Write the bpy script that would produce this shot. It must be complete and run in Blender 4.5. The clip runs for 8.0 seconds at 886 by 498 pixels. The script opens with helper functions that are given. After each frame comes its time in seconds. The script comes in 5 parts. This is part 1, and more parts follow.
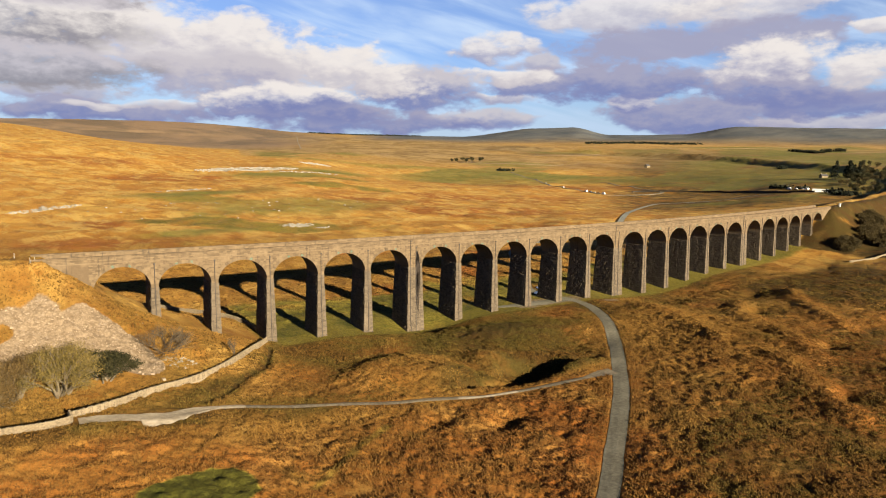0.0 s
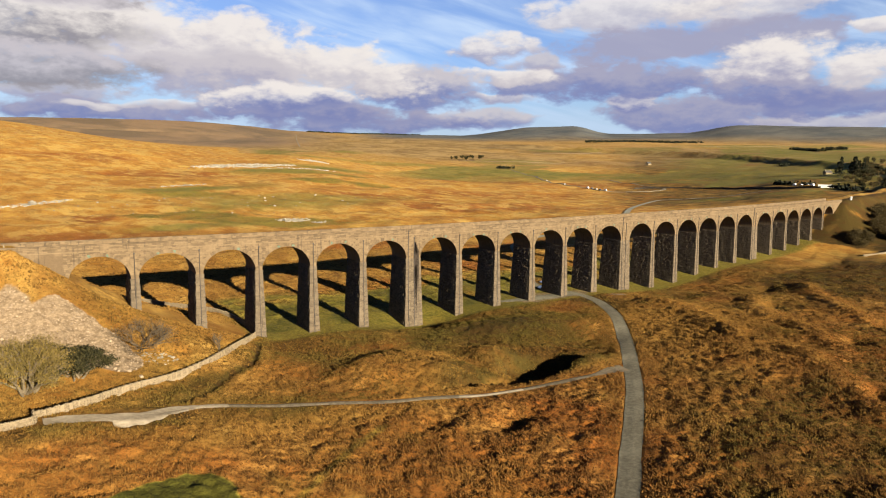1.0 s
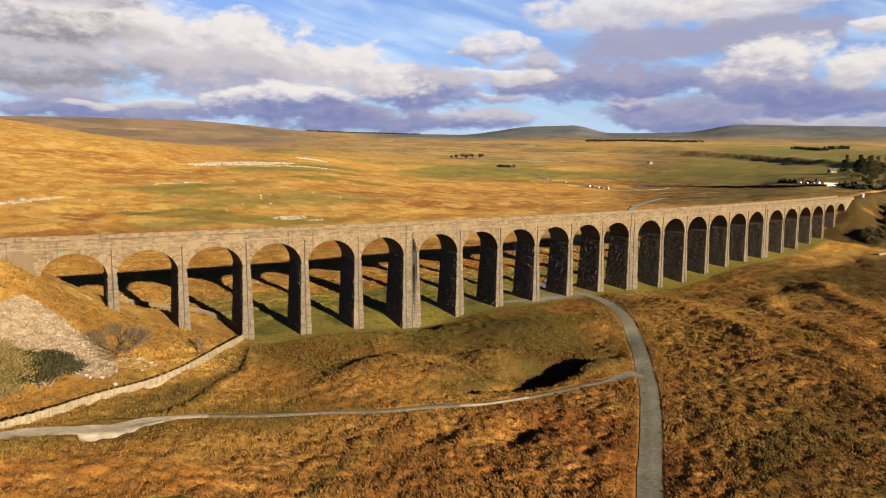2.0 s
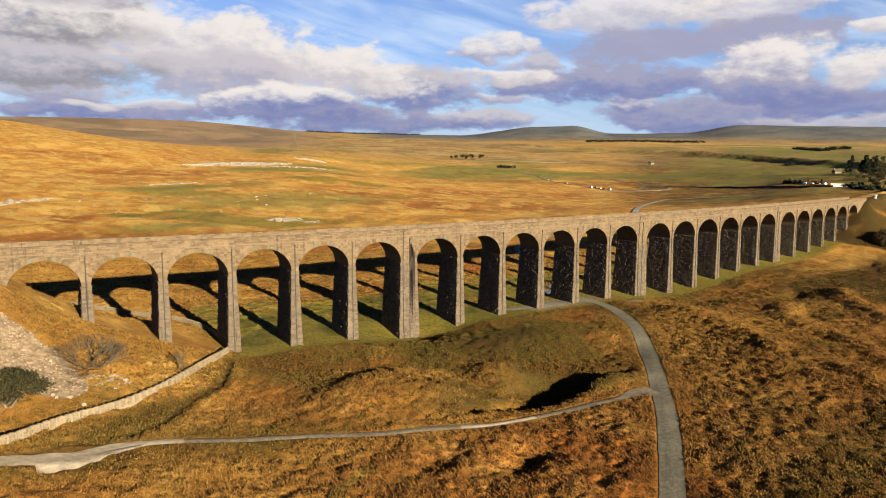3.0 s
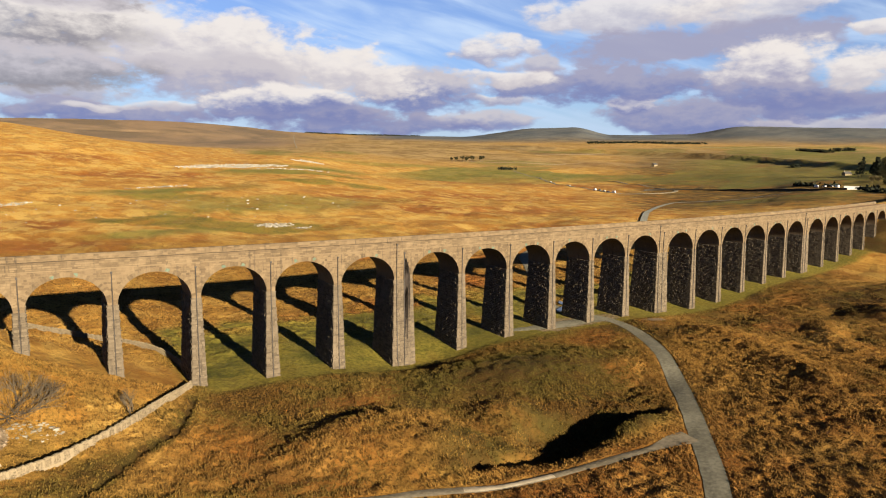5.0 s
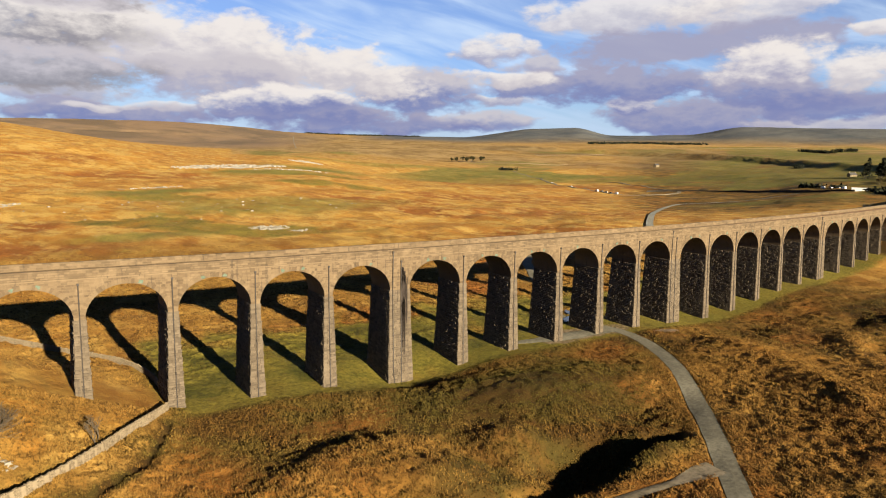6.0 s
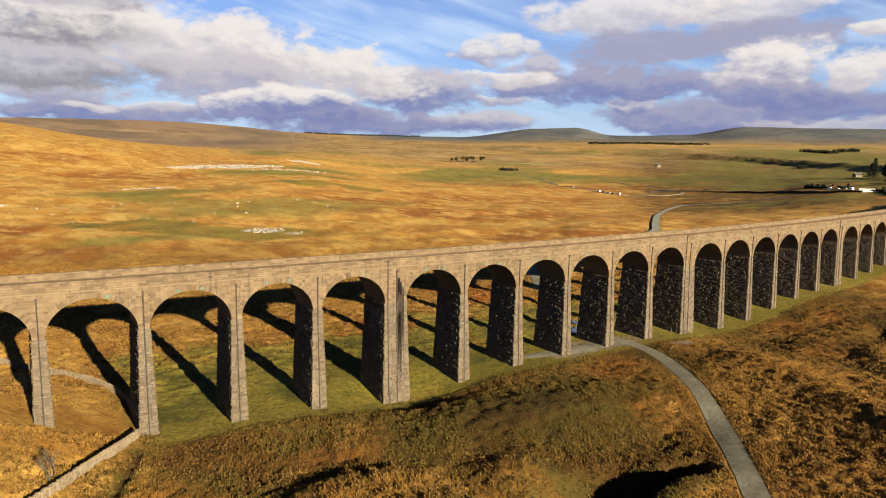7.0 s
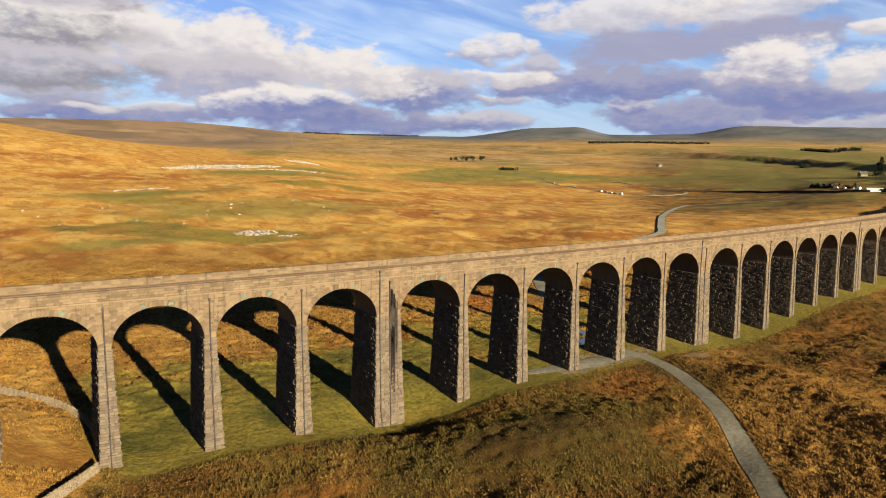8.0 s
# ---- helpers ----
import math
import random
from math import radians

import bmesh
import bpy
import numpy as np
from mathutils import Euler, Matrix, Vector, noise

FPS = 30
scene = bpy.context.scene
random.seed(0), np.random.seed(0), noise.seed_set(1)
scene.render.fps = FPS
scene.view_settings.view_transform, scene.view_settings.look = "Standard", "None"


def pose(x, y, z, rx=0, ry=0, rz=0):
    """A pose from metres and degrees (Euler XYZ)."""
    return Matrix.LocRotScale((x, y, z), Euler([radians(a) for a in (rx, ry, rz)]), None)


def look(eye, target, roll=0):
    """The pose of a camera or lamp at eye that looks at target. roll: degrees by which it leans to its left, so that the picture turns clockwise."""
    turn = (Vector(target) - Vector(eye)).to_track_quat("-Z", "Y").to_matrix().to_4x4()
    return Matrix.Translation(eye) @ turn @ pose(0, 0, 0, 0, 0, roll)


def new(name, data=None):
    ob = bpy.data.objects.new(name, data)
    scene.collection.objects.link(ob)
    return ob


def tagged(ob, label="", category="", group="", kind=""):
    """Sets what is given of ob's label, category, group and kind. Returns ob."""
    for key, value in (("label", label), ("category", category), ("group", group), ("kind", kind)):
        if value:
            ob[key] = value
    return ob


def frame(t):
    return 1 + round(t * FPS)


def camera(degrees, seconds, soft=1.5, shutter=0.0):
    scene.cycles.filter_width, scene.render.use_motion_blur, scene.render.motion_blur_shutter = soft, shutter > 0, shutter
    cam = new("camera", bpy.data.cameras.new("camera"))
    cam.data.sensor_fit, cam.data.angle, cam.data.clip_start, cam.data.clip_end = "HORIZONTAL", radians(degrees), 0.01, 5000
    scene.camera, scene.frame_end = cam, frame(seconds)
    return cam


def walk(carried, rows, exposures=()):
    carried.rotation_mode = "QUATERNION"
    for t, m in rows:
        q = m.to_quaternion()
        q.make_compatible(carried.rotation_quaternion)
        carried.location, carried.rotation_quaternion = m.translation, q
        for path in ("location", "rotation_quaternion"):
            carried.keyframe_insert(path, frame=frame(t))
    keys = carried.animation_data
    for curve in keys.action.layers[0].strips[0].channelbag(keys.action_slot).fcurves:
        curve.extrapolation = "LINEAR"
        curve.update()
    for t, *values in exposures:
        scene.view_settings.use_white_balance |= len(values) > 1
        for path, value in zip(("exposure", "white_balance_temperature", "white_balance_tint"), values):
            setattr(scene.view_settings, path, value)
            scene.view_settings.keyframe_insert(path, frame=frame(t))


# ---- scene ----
cam = camera(63.67, 8.0, soft=1.1)
ROWS = [
    (0, -117.77, -194.33, 62.70, 80.961, -1.238, -33.267),
    (0.5, -114.66, -189.63, 60.27, 80.942, -1.200, -33.299),
    (1, -111.41, -184.80, 58.09, 80.930, -1.214, -33.304),
    (1.5, -108.15, -179.92, 56.46, 80.899, -1.240, -33.307),
    (3, -98.28, -165.25, 54.97, 80.951, -1.232, -33.313),
    (3.5, -94.89, -160.31, 54.79, 80.994, -1.201, -33.302),
    (4, -91.55, -155.30, 54.70, 81.039, -1.216, -33.302),
    (4.5, -88.19, -150.22, 54.60, 81.055, -1.227, -33.310),
    (6, -77.88, -134.73, 54.21, 81.107, -1.297, -33.296),
    (6.5, -74.47, -129.43, 54.18, 81.097, -1.316, -33.316),
    (7, -70.85, -124.12, 54.09, 81.103, -1.311, -33.308),
    (7.5, -67.13, -118.78, 53.98, 81.102, -1.297, -33.318),
    (8, -63.24, -113.45, 53.71, 81.080, -1.205, -33.334),
]
walk(cam, [(t, pose(x, y, z, rx, ry, rz)) for t, x, y, z, rx, ry, rz in ROWS], [(0, 2.03)])

# ---- light ----
SUN_BEARING, SUN_HEIGHT = 178.0, 16.0
sun = new("sun", bpy.data.lights.new("sun", "SUN"))
sun.data.energy, sun.data.angle, sun.data.color = 5.0, radians(0.55), (1.0, 0.84, 0.60)
_b, _h = radians(SUN_BEARING), radians(SUN_HEIGHT)
SUN_DIR = Vector((math.sin(_b) * math.cos(_h), math.cos(_b) * math.cos(_h), math.sin(_h)))
sun.matrix_world = look(SUN_DIR * 900, (0, 0, 0))


# ---- node helpers ----
def put(nt, sock, v):
    """Link a socket or set a value."""
    if isinstance(v, bpy.types.NodeSocket):
        nt.links.new(v, sock)
    elif isinstance(v, (tuple, list)) and len(v) == 3 and sock.type == "RGBA":
        sock.default_value = (*v, 1)
    else:
        sock.default_value = v


def n_math(nt, op, a, b=0.0, clamp=False):
    n = nt.nodes.new("ShaderNodeMath")
    n.operation, n.use_clamp = op, clamp
    put(nt, n.inputs[0], a), put(nt, n.inputs[1], b)
    return n.outputs[0]


def n_range(nt, v, a, b, c=0.0, d=1.0):
    n = nt.nodes.new("ShaderNodeMapRange")
    n.interpolation_type = "SMOOTHSTEP"
    for i, x in enumerate((v, a, b, c, d)):
        put(nt, n.inputs[i], x)
    return n.outputs[0]


def n_noise(nt, vec, scale, detail=4.0, rough=0.55, warp=0.0):
    n = nt.nodes.new("ShaderNodeTexNoise")
    put(nt, n.inputs["Vector"], vec), put(nt, n.inputs["Scale"], scale)
    n.inputs["Detail"].default_value, n.inputs["Roughness"].default_value = detail, rough
    n.inputs["Distortion"].default_value = warp
    return n.outputs[0]


def n_mix(nt, fac, a, b, blend="MIX"):
    n = nt.nodes.new("ShaderNodeMix")
    n.data_type, n.blend_type = "RGBA", blend
    put(nt, n.inputs[0], fac), put(nt, n.inputs[6], a), put(nt, n.inputs[7], b)
    return n.outputs[2]


def n_map(nt, vec, scale=(1, 1, 1), loc=(0, 0, 0), rot=(0, 0, 0)):
    n = nt.nodes.new("ShaderNodeMapping")
    put(nt, n.inputs[0], vec)
    n.inputs[1].default_value, n.inputs[2].default_value, n.inputs[3].default_value = loc, rot, scale
    return n.outputs[0]


def n_place(nt):
    """World position in metres."""
    return nt.nodes.new("ShaderNodeNewGeometry").outputs["Position"]


def n_attr(nt, name):
    n = nt.nodes.new("ShaderNodeAttribute")
    n.attribute_name = name
    return n.outputs


def n_bump(nt, height, strength, distance):
    n = nt.nodes.new("ShaderNodeBump")
    n.inputs["Strength"].default_value, n.inputs["Distance"].default_value = strength, distance
    nt.links.new(height, n.inputs["Height"])
    return n.outputs[0]


def material(name, rough=0.9, metal=0.0, spec=0.25):
    m = bpy.data.materials.new(name)
    m.use_nodes = True
    b = m.node_tree.nodes["Principled BSDF"]
    b.inputs["Roughness"].default_value, b.inputs["Metallic"].default_value = rough, metal
    b.inputs["Specular IOR Level"].default_value = spec
    return m, m.node_tree, b


# ---- sky ----
def make_sky():
    world = bpy.data.worlds.new("sky")
    scene.world = world
    world.use_nodes = True
    nt = world.node_tree
    back = nt.nodes["Background"]
    sky = nt.nodes.new("ShaderNodeTexSky")
    sky.sky_type, sky.sun_disc = "NISHITA", False
    sky.sun_elevation, sky.sun_rotation = radians(SUN_HEIGHT), radians(SUN_BEARING)
    sky.altitude, sky.air_density, sky.dust_density, sky.ozone_density = 300, 0.9, 0.0, 2.5
    way = nt.nodes.new("ShaderNodeTexCoord").outputs["Generated"]
    sep = nt.nodes.new("ShaderNodeSeparateXYZ")
    nt.links.new(way, sep.inputs[0])
    dx, dy, dz = sep.outputs
    u = n_math(nt, "ARCTAN2", dx, dy)          # bearing
    v = n_math(nt, "ARCSINE", dz)              # height

    # tones of the clouds: sunlit, pale, neutral grey, violet grey, slate blue
    LIT, PALE, GREY, MAUVE, SLATY = (4.35, 4.05, 3.85), (2.95, 2.75, 2.95), (1.5, 1.42, 1.6), (1.9, 1.85, 2.5), (1.02, 1.18, 2.3)
    # (bearing, height, half width, half height, tilt, cover, top tone, base tone), far ones first
    BANKS = [(7.7, 1.2, 10, 1.0, 0.0, 0.95, MAUVE, SLATY), (27, 1.0, 11, 1.0, 0.0, 0.95, MAUVE, SLATY), (5.7, 2.6, 5.2, 0.6, 0.0, 0.85, PALE, MAUVE),
             (7.4, 1.5, 2.6, 0.4, 0.0, 0.6, LIT, PALE), (12, 1.8, 3.2, 0.4, 0.0, 0.6, LIT, PALE), (52.4, 1.8, 8, 1.6, 0.0, 0.95, MAUVE, SLATY),
             (61.5, 1.6, 5.5, 0.65, 0.0, 0.85, PALE, MAUVE), (36.2, 1.3, 4.6, 0.8, 0.0, 0.9, PALE, SLATY), (36.2, 2.8, 4.4, 0.5, 0.0, 0.9, LIT, MAUVE),
             (61.5, 2.8, 5.2, 1.0, 0.0, 0.92, MAUVE, SLATY), (47.7, 2.8, 2.3, 0.85, 0.0, 0.95, LIT, SLATY), (45.5, 4.2, 11, 1.55, 0.04, 0.95, MAUVE, SLATY),
             (37.5, 4.7, 5, 0.75, 0.0, 0.92, LIT, PALE), (30.8, 3.6, 6.3, 1.9, 0.0, 0.95, PALE, SLATY), (23.5, 1.5, 10, 0.8, 0.0, 0.95, MAUVE, SLATY),
             (24.7, 4.8, 7.2, 2.0, -0.14, 0.96, LIT, PALE), (14, 6.2, 14, 3.0, -0.11, 0.98, LIT, PALE), (4.5, 7.2, 8, 2.3, 0.0, 0.95, LIT, GREY),
             (15.5, 4.0, 6.5, 1.9, 0.0, 0.92, PALE, MAUVE), (5.5, 4.3, 7.5, 1.7, 0.0, 0.95, PALE, GREY), (4.0, 9.2, 9, 1.3, 0.0, 0.85, GREY, PALE), (20.4, 2.5, 5.8, 1.2, 0.0, 0.97, LIT, SLATY),
             (37.2, 6.8, 3.0, 1.1, 0.0, 0.88, LIT, MAUVE), (41, 5.6, 2.4, 0.65, 0.0, 0.88, PALE, MAUVE), (48, 9.5, 9.5, 1.6, 0.04, 0.82, LIT, PALE), (55, 9.5, 6.5, 1.3, 0.05, 0.75, LIT, PALE),
             (52, 7.2, 11, 1.55, 0.05, 0.9, MAUVE, MAUVE), (58, 3.6, 7.5, 1.2, 0.0, 0.95, MAUVE, SLATY), (56.8, 5.5, 4.0, 2.1, 0.0, 0.97, LIT, MAUVE),
             (63.5, 5.3, 2.8, 1.5, 0.0, 0.95, LIT, PALE), (63.6, 7.9, 1.8, 0.5, 0.0, 0.9, LIT, PALE)]
    com = nt.nodes.new("ShaderNodeCombineXYZ")
    put(nt, com.inputs[0], n_math(nt, "MULTIPLY", u, 13.0)), put(nt, com.inputs[1], n_math(nt, "MULTIPLY", v, 26.0))
    com.inputs[2].default_value = 3.7
    place = com.outputs[0]
    roll = n_noise(nt, place, 1.0, 2.0, 0.5)
    fine = n_noise(nt, place, 1.7, 6.0, 0.5, 0.15)
    lower = n_noise(nt, n_map(nt, place, loc=(0.14, 0.2, 0)), 1.7, 6.0, 0.5, 0.15)
    swell = n_math(nt, "MULTIPLY", n_math(nt, "SUBTRACT", fine, lower), 1.5)
    curl = n_math(nt, "SUBTRACT", n_noise(nt, place, 5.5, 6.0, 0.58, 0.2), 0.5)
    wu = n_math(nt, "ADD", u, n_math(nt, "MULTIPLY", n_math(nt, "SUBTRACT", roll, 0.5), 0.12))
    wv = n_math(nt, "ADD", v, n_math(nt, "MULTIPLY", n_math(nt, "SUBTRACT", roll, 0.5), 0.035))
    rag = n_math(nt, "MULTIPLY", n_math(nt, "ADD", n_math(nt, "SUBTRACT", fine, 0.5), n_math(nt, "MULTIPLY", curl, 0.45)), 2.1)
    # clear sky, with a thin high veil over this part of it
    blue = n_mix(nt, 1.0, sky.outputs[0], n_mix(nt, n_range(nt, v, 0.25, 0.5), (0.25, 0.35, 0.58), (0.14, 0.16, 0.21)), "MULTIPLY")
    here = n_math(nt, "MULTIPLY", n_range(nt, n_math(nt, "ABSOLUTE", n_math(nt, "SUBTRACT", u, radians(33))), 0.7, 1.3, 1.0, 0.06), n_range(nt, v, 0.2, 0.4, 1.0, 0.06))
    com = nt.nodes.new("ShaderNodeCombineXYZ")
    put(nt, com.inputs[0], n_math(nt, "MULTIPLY", u, 4.0))
    put(nt, com.inputs[1], n_math(nt, "ADD", n_math(nt, "MULTIPLY", v, 22.0), n_math(nt, "MULTIPLY", u, 5.0)))
    veil = n_range(nt, n_noise(nt, com.outputs[0], 1.3, 5, 0.5, 0.4), 0.36, 0.72, 0.25, 0.85)
    c = n_mix(nt, n_math(nt, "MULTIPLY", veil, here), blue, (3.1, 3.85, 4.9))
    c = n_mix(nt, n_range(nt, v, 0.01, 0.07, 0.6, 0.0), c, (2.4, 3.1, 4.1))
    for bearing, height, hu, hv, tilt, cover, top, base in BANKS:
        du = n_math(nt, "SUBTRACT", wu, radians(bearing))
        p = n_math(nt, "DIVIDE", du, radians(hu))
        q = n_math(nt, "DIVIDE", n_math(nt, "SUBTRACT", n_math(nt, "SUBTRACT", wv, radians(height)), n_math(nt, "MULTIPLY", du, tilt)), radians(hv))
        rr = n_math(nt, "ADD", n_math(nt, "MULTIPLY", p, p), n_math(nt, "MULTIPLY", q, q))
        alpha = n_range(nt, n_math(nt, "SUBTRACT", rag, rr), -1.15, -0.35, 0.0, cover)
        shade = n_range(nt, n_math(nt, "ADD", n_math(nt, "ADD", q, swell), n_math(nt, "ADD", n_math(nt, "MULTIPLY", rag, 0.35), n_math(nt, "MULTIPLY", curl, 0.9))), -0.8, 0.7)
        c = n_mix(nt, alpha, c, n_mix(nt, shade, base, top))
    nt.links.new(c, back.inputs[0])
    back.inputs[1].default_value = 0.05


make_sky()

# ---- the land ----
CURVE, RISE, DECK = 0.000604, -0.00864, 29.65     # curve of the line, its gradient, parapet top
RAD = 1 / CURVE


def lattice(x, y, seed):
    """Smooth value noise, -1 to 1."""
    xi, yi = np.floor(x).astype(np.int64), np.floor(y).astype(np.int64)
    fx, fy = x - xi, y - yi
    fx, fy = fx * fx * fx * (fx * (fx * 6 - 15) + 10), fy * fy * fy * (fy * (fy * 6 - 15) + 10)

    def h(a, b):
        k = (a * 374761393 + b * 668265263 + seed * 982451653) & 0xFFFFFFFF
        k = ((k ^ (k >> 13)) * 1274126177) & 0xFFFFFFFF
        k = ((k ^ (k >> 16)) * 2246822519) & 0xFFFFFFFF
        return ((k ^ (k >> 15)) & 0xFFFF) / 32767.5 - 1
    a, b, c, d = h(xi, yi), h(xi + 1, yi), h(xi, yi + 1), h(xi + 1, yi + 1)
    return (a * (1 - fx) + b * fx) * (1 - fy) + (c * (1 - fx) + d * fx) * fy


def fbm(x, y, size, octaves=4, seed=1, gain=0.5):
    out, amp, tot = 0.0, 1.0, 0.0
    for o in range(octaves):
        c, s = math.cos(o * 1.1), math.sin(o * 1.1)
        out = out + amp * lattice((x * c - y * s) / size + 31.7 * o, (x * s + y * c) / size, seed + o)
        tot, amp, size = tot + amp, amp * gain, size * 0.5
    return out / tot


def step(v, a, b):
    q = np.clip((v - a) / (b - a), 0, 1)
    return q * q * (3 - 2 * q)


def along(x, y):
    """Place along the railway and distance out from the viaduct's west face."""
    return np.arctan2(x, RAD - y) * RAD, np.hypot(x, RAD - y) - RAD


def via(s, off, z):
    a = CURVE * s
    return (math.sin(a) * (RAD + off), RAD - math.cos(a) * (RAD + off), z)


def to_line(x, y, pts):
    """Distance from a line of points."""
    best = np.full(np.shape(x), 1e9)
    for (ax, ay), (bx, by) in zip(pts, pts[1:]):
        ux, uy = bx - ax, by - ay
        q = np.clip(((x - ax) * ux + (y - ay) * uy) / (ux * ux + uy * uy), 0, 1)
        best = np.minimum(best, np.hypot(x - ax - q * ux, y - ay - q * uy))
    return best


def smooth_line(pts, n=6):
    """A rounded line through the points."""
    p = [Vector(q) for q in pts]
    out = []
    for i in range(len(p) - 1):
        a, b, c, d = p[max(i - 1, 0)], p[i], p[i + 1], p[min(i + 2, len(p) - 1)]
        for j in range(n):
            t = j / n
            out.append(tuple(0.5 * (2 * b + (c - a) * t + (2 * a - 5 * b + 4 * c - d) * t * t + (3 * b - a - 3 * c + d) * t ** 3)))
    return out + [tuple(p[-1])]


HUB = (-90.0, -155.0)
BEARINGS = [-60, -20, 0, 8, 15, 22, 30, 38, 46, 54, 62, 72, 100]
RANGES = [230, 480, 800, 1200, 2000, 3000, 4300]
FELLS = [
    [4, 10, 25, 45, 70, 90, 110], [4, 9, 28, 55, 85, 70, 105], [3, 7, 22, 48, 71, 48, 101], [3, 5, 13, 36, 34, 24, 108],
    [2, 4, 10, 20, 10, 14, 100], [2, 2, 9, 13, 8, 22, 63], [2, 2, 0, -6, 4, 28, 56], [2, 2, -5, -10, 2, 27, 62],
    [2, 5, -8, -9, 4, 32, 84], [3, 6, -4, 0, 12, 38, 98], [4, 9, 13, 14, 22, 45, 98], [5, 10, 17, 22, 32, 52, 95],
    [5, 10, 20, 30, 50, 80, 120]]


def cubic(p, t):
    a, b, c, d = p
    return 0.5 * (2 * b + (c - a) * t + (2 * a - 5 * b + 4 * c - d) * t * t + (3 * b - a - 3 * c + d) * t ** 3)


def fells(x, y):
    """The valley floor and the hills round it, by bearing and range from the hub."""
    tab = np.array(FELLS, float)
    bear = np.degrees(np.arctan2(x - HUB[0], y - HUB[1]))
    rng = np.clip(np.hypot(x - HUB[0], y - HUB[1]), RANGES[0], RANGES[-1])
    bi = np.interp(bear, BEARINGS, np.arange(len(BEARINGS)))
    ri = np.interp(np.log(rng), np.log(RANGES), np.arange(len(RANGES)))
    b0, r0 = np.minimum(bi.astype(int), len(BEARINGS) - 2), np.minimum(ri.astype(int), len(RANGES) - 2)
    cols = []
    for db in (-1, 0, 1, 2):
        bb = np.clip(b0 + db, 0, len(BEARINGS) - 1)
        cols.append(cubic([tab[bb, np.clip(r0 + dr, 0, len(RANGES) - 1)] for dr in (-1, 0, 1, 2)], ri - r0))
    high = 48 * step(bear, 34.5, 40.5) * (1 - step(bear, 43.4, 46.5)) + 48 * step(bear, 51.6, 56.0) * (1 - step(bear, 74, 90))
    return cubic(cols, bi - b0) + high * step(rng, 3300, 4100)


def bump(x, y, cx, cy, rx, ry, turn=0.0):
    c, s = math.cos(radians(turn)), math.sin(radians(turn))
    u, w = (x - cx) * c + (y - cy) * s, -(x - cx) * s + (y - cy) * c
    return np.exp(-(u / rx) ** 2 - (w / ry) ** 2)


ROAD = smooth_line([(-190, -246), (-100, -173), (-62, -141), (-32.4, -117), (-18, -104.8), (-4.7, -93.6), (8.9, -81.7), (22, -68.8), (37.5, -53), (51, -37.5), (63, -21.4), (69.5, -8.9), (71, 2), (67, 20), (81, 41), (104, 76), (128, 104), (180, 118), (232, 131), (267, 158), (322, 203), (375, 243), (427, 279), (470, 305), (500, 315), (527, 302), (550, 280), (600, 258)])
PATH = smooth_line([(19, -69.5), (4, -68), (-9, -67), (-21, -65.5), (-31, -61.5), (-41, -58.5), (-52, -53.4), (-64, -49.6), (-75, -48), (-82, -48), (-89, -50), (-96, -48.8), (-104, -48.6)])
GULLY = smooth_line([(-19, -57.5), (-12, -58.5), (-4, -58), (4, -55), (12, -55.5), (19, -56.5), (25, -56.5)])
RIDGES = [smooth_line(q) for q in ([(82, -24), (80, -40), (72, -56), (63, -70)], [(118, -40), (100, -52), (87, -77), (68, -98)], [(60, -92), (48, -107), (36, -123)], [(150, -40), (128, -60), (112, -82)])]
DITCH = smooth_line([(-80, -44), (-72, -38), (-68, -32), (-58, -22), (-51, -7)])
WALL_LINE = smooth_line([(-50.6, -1.9), (-62, -16.5), (-68.6, -23.8), (-77, -30.3), (-84, -34), (-91, -37.5), (-97, -41.6), (-105, -45.7)])
WALL_LOW = smooth_line([(-105.2, -46), (-105.8, -49.2), (-111.5, -50.4), (-117, -50), (-128, -48.5), (-140, -47)])
WALL_BACK = smooth_line([(-49, 10.5), (-49, 15), (-50, 21), (-52.5, 27.3), (-56.5, 34.7), (-61.5, 43), (-68, 53), (-76, 66)])


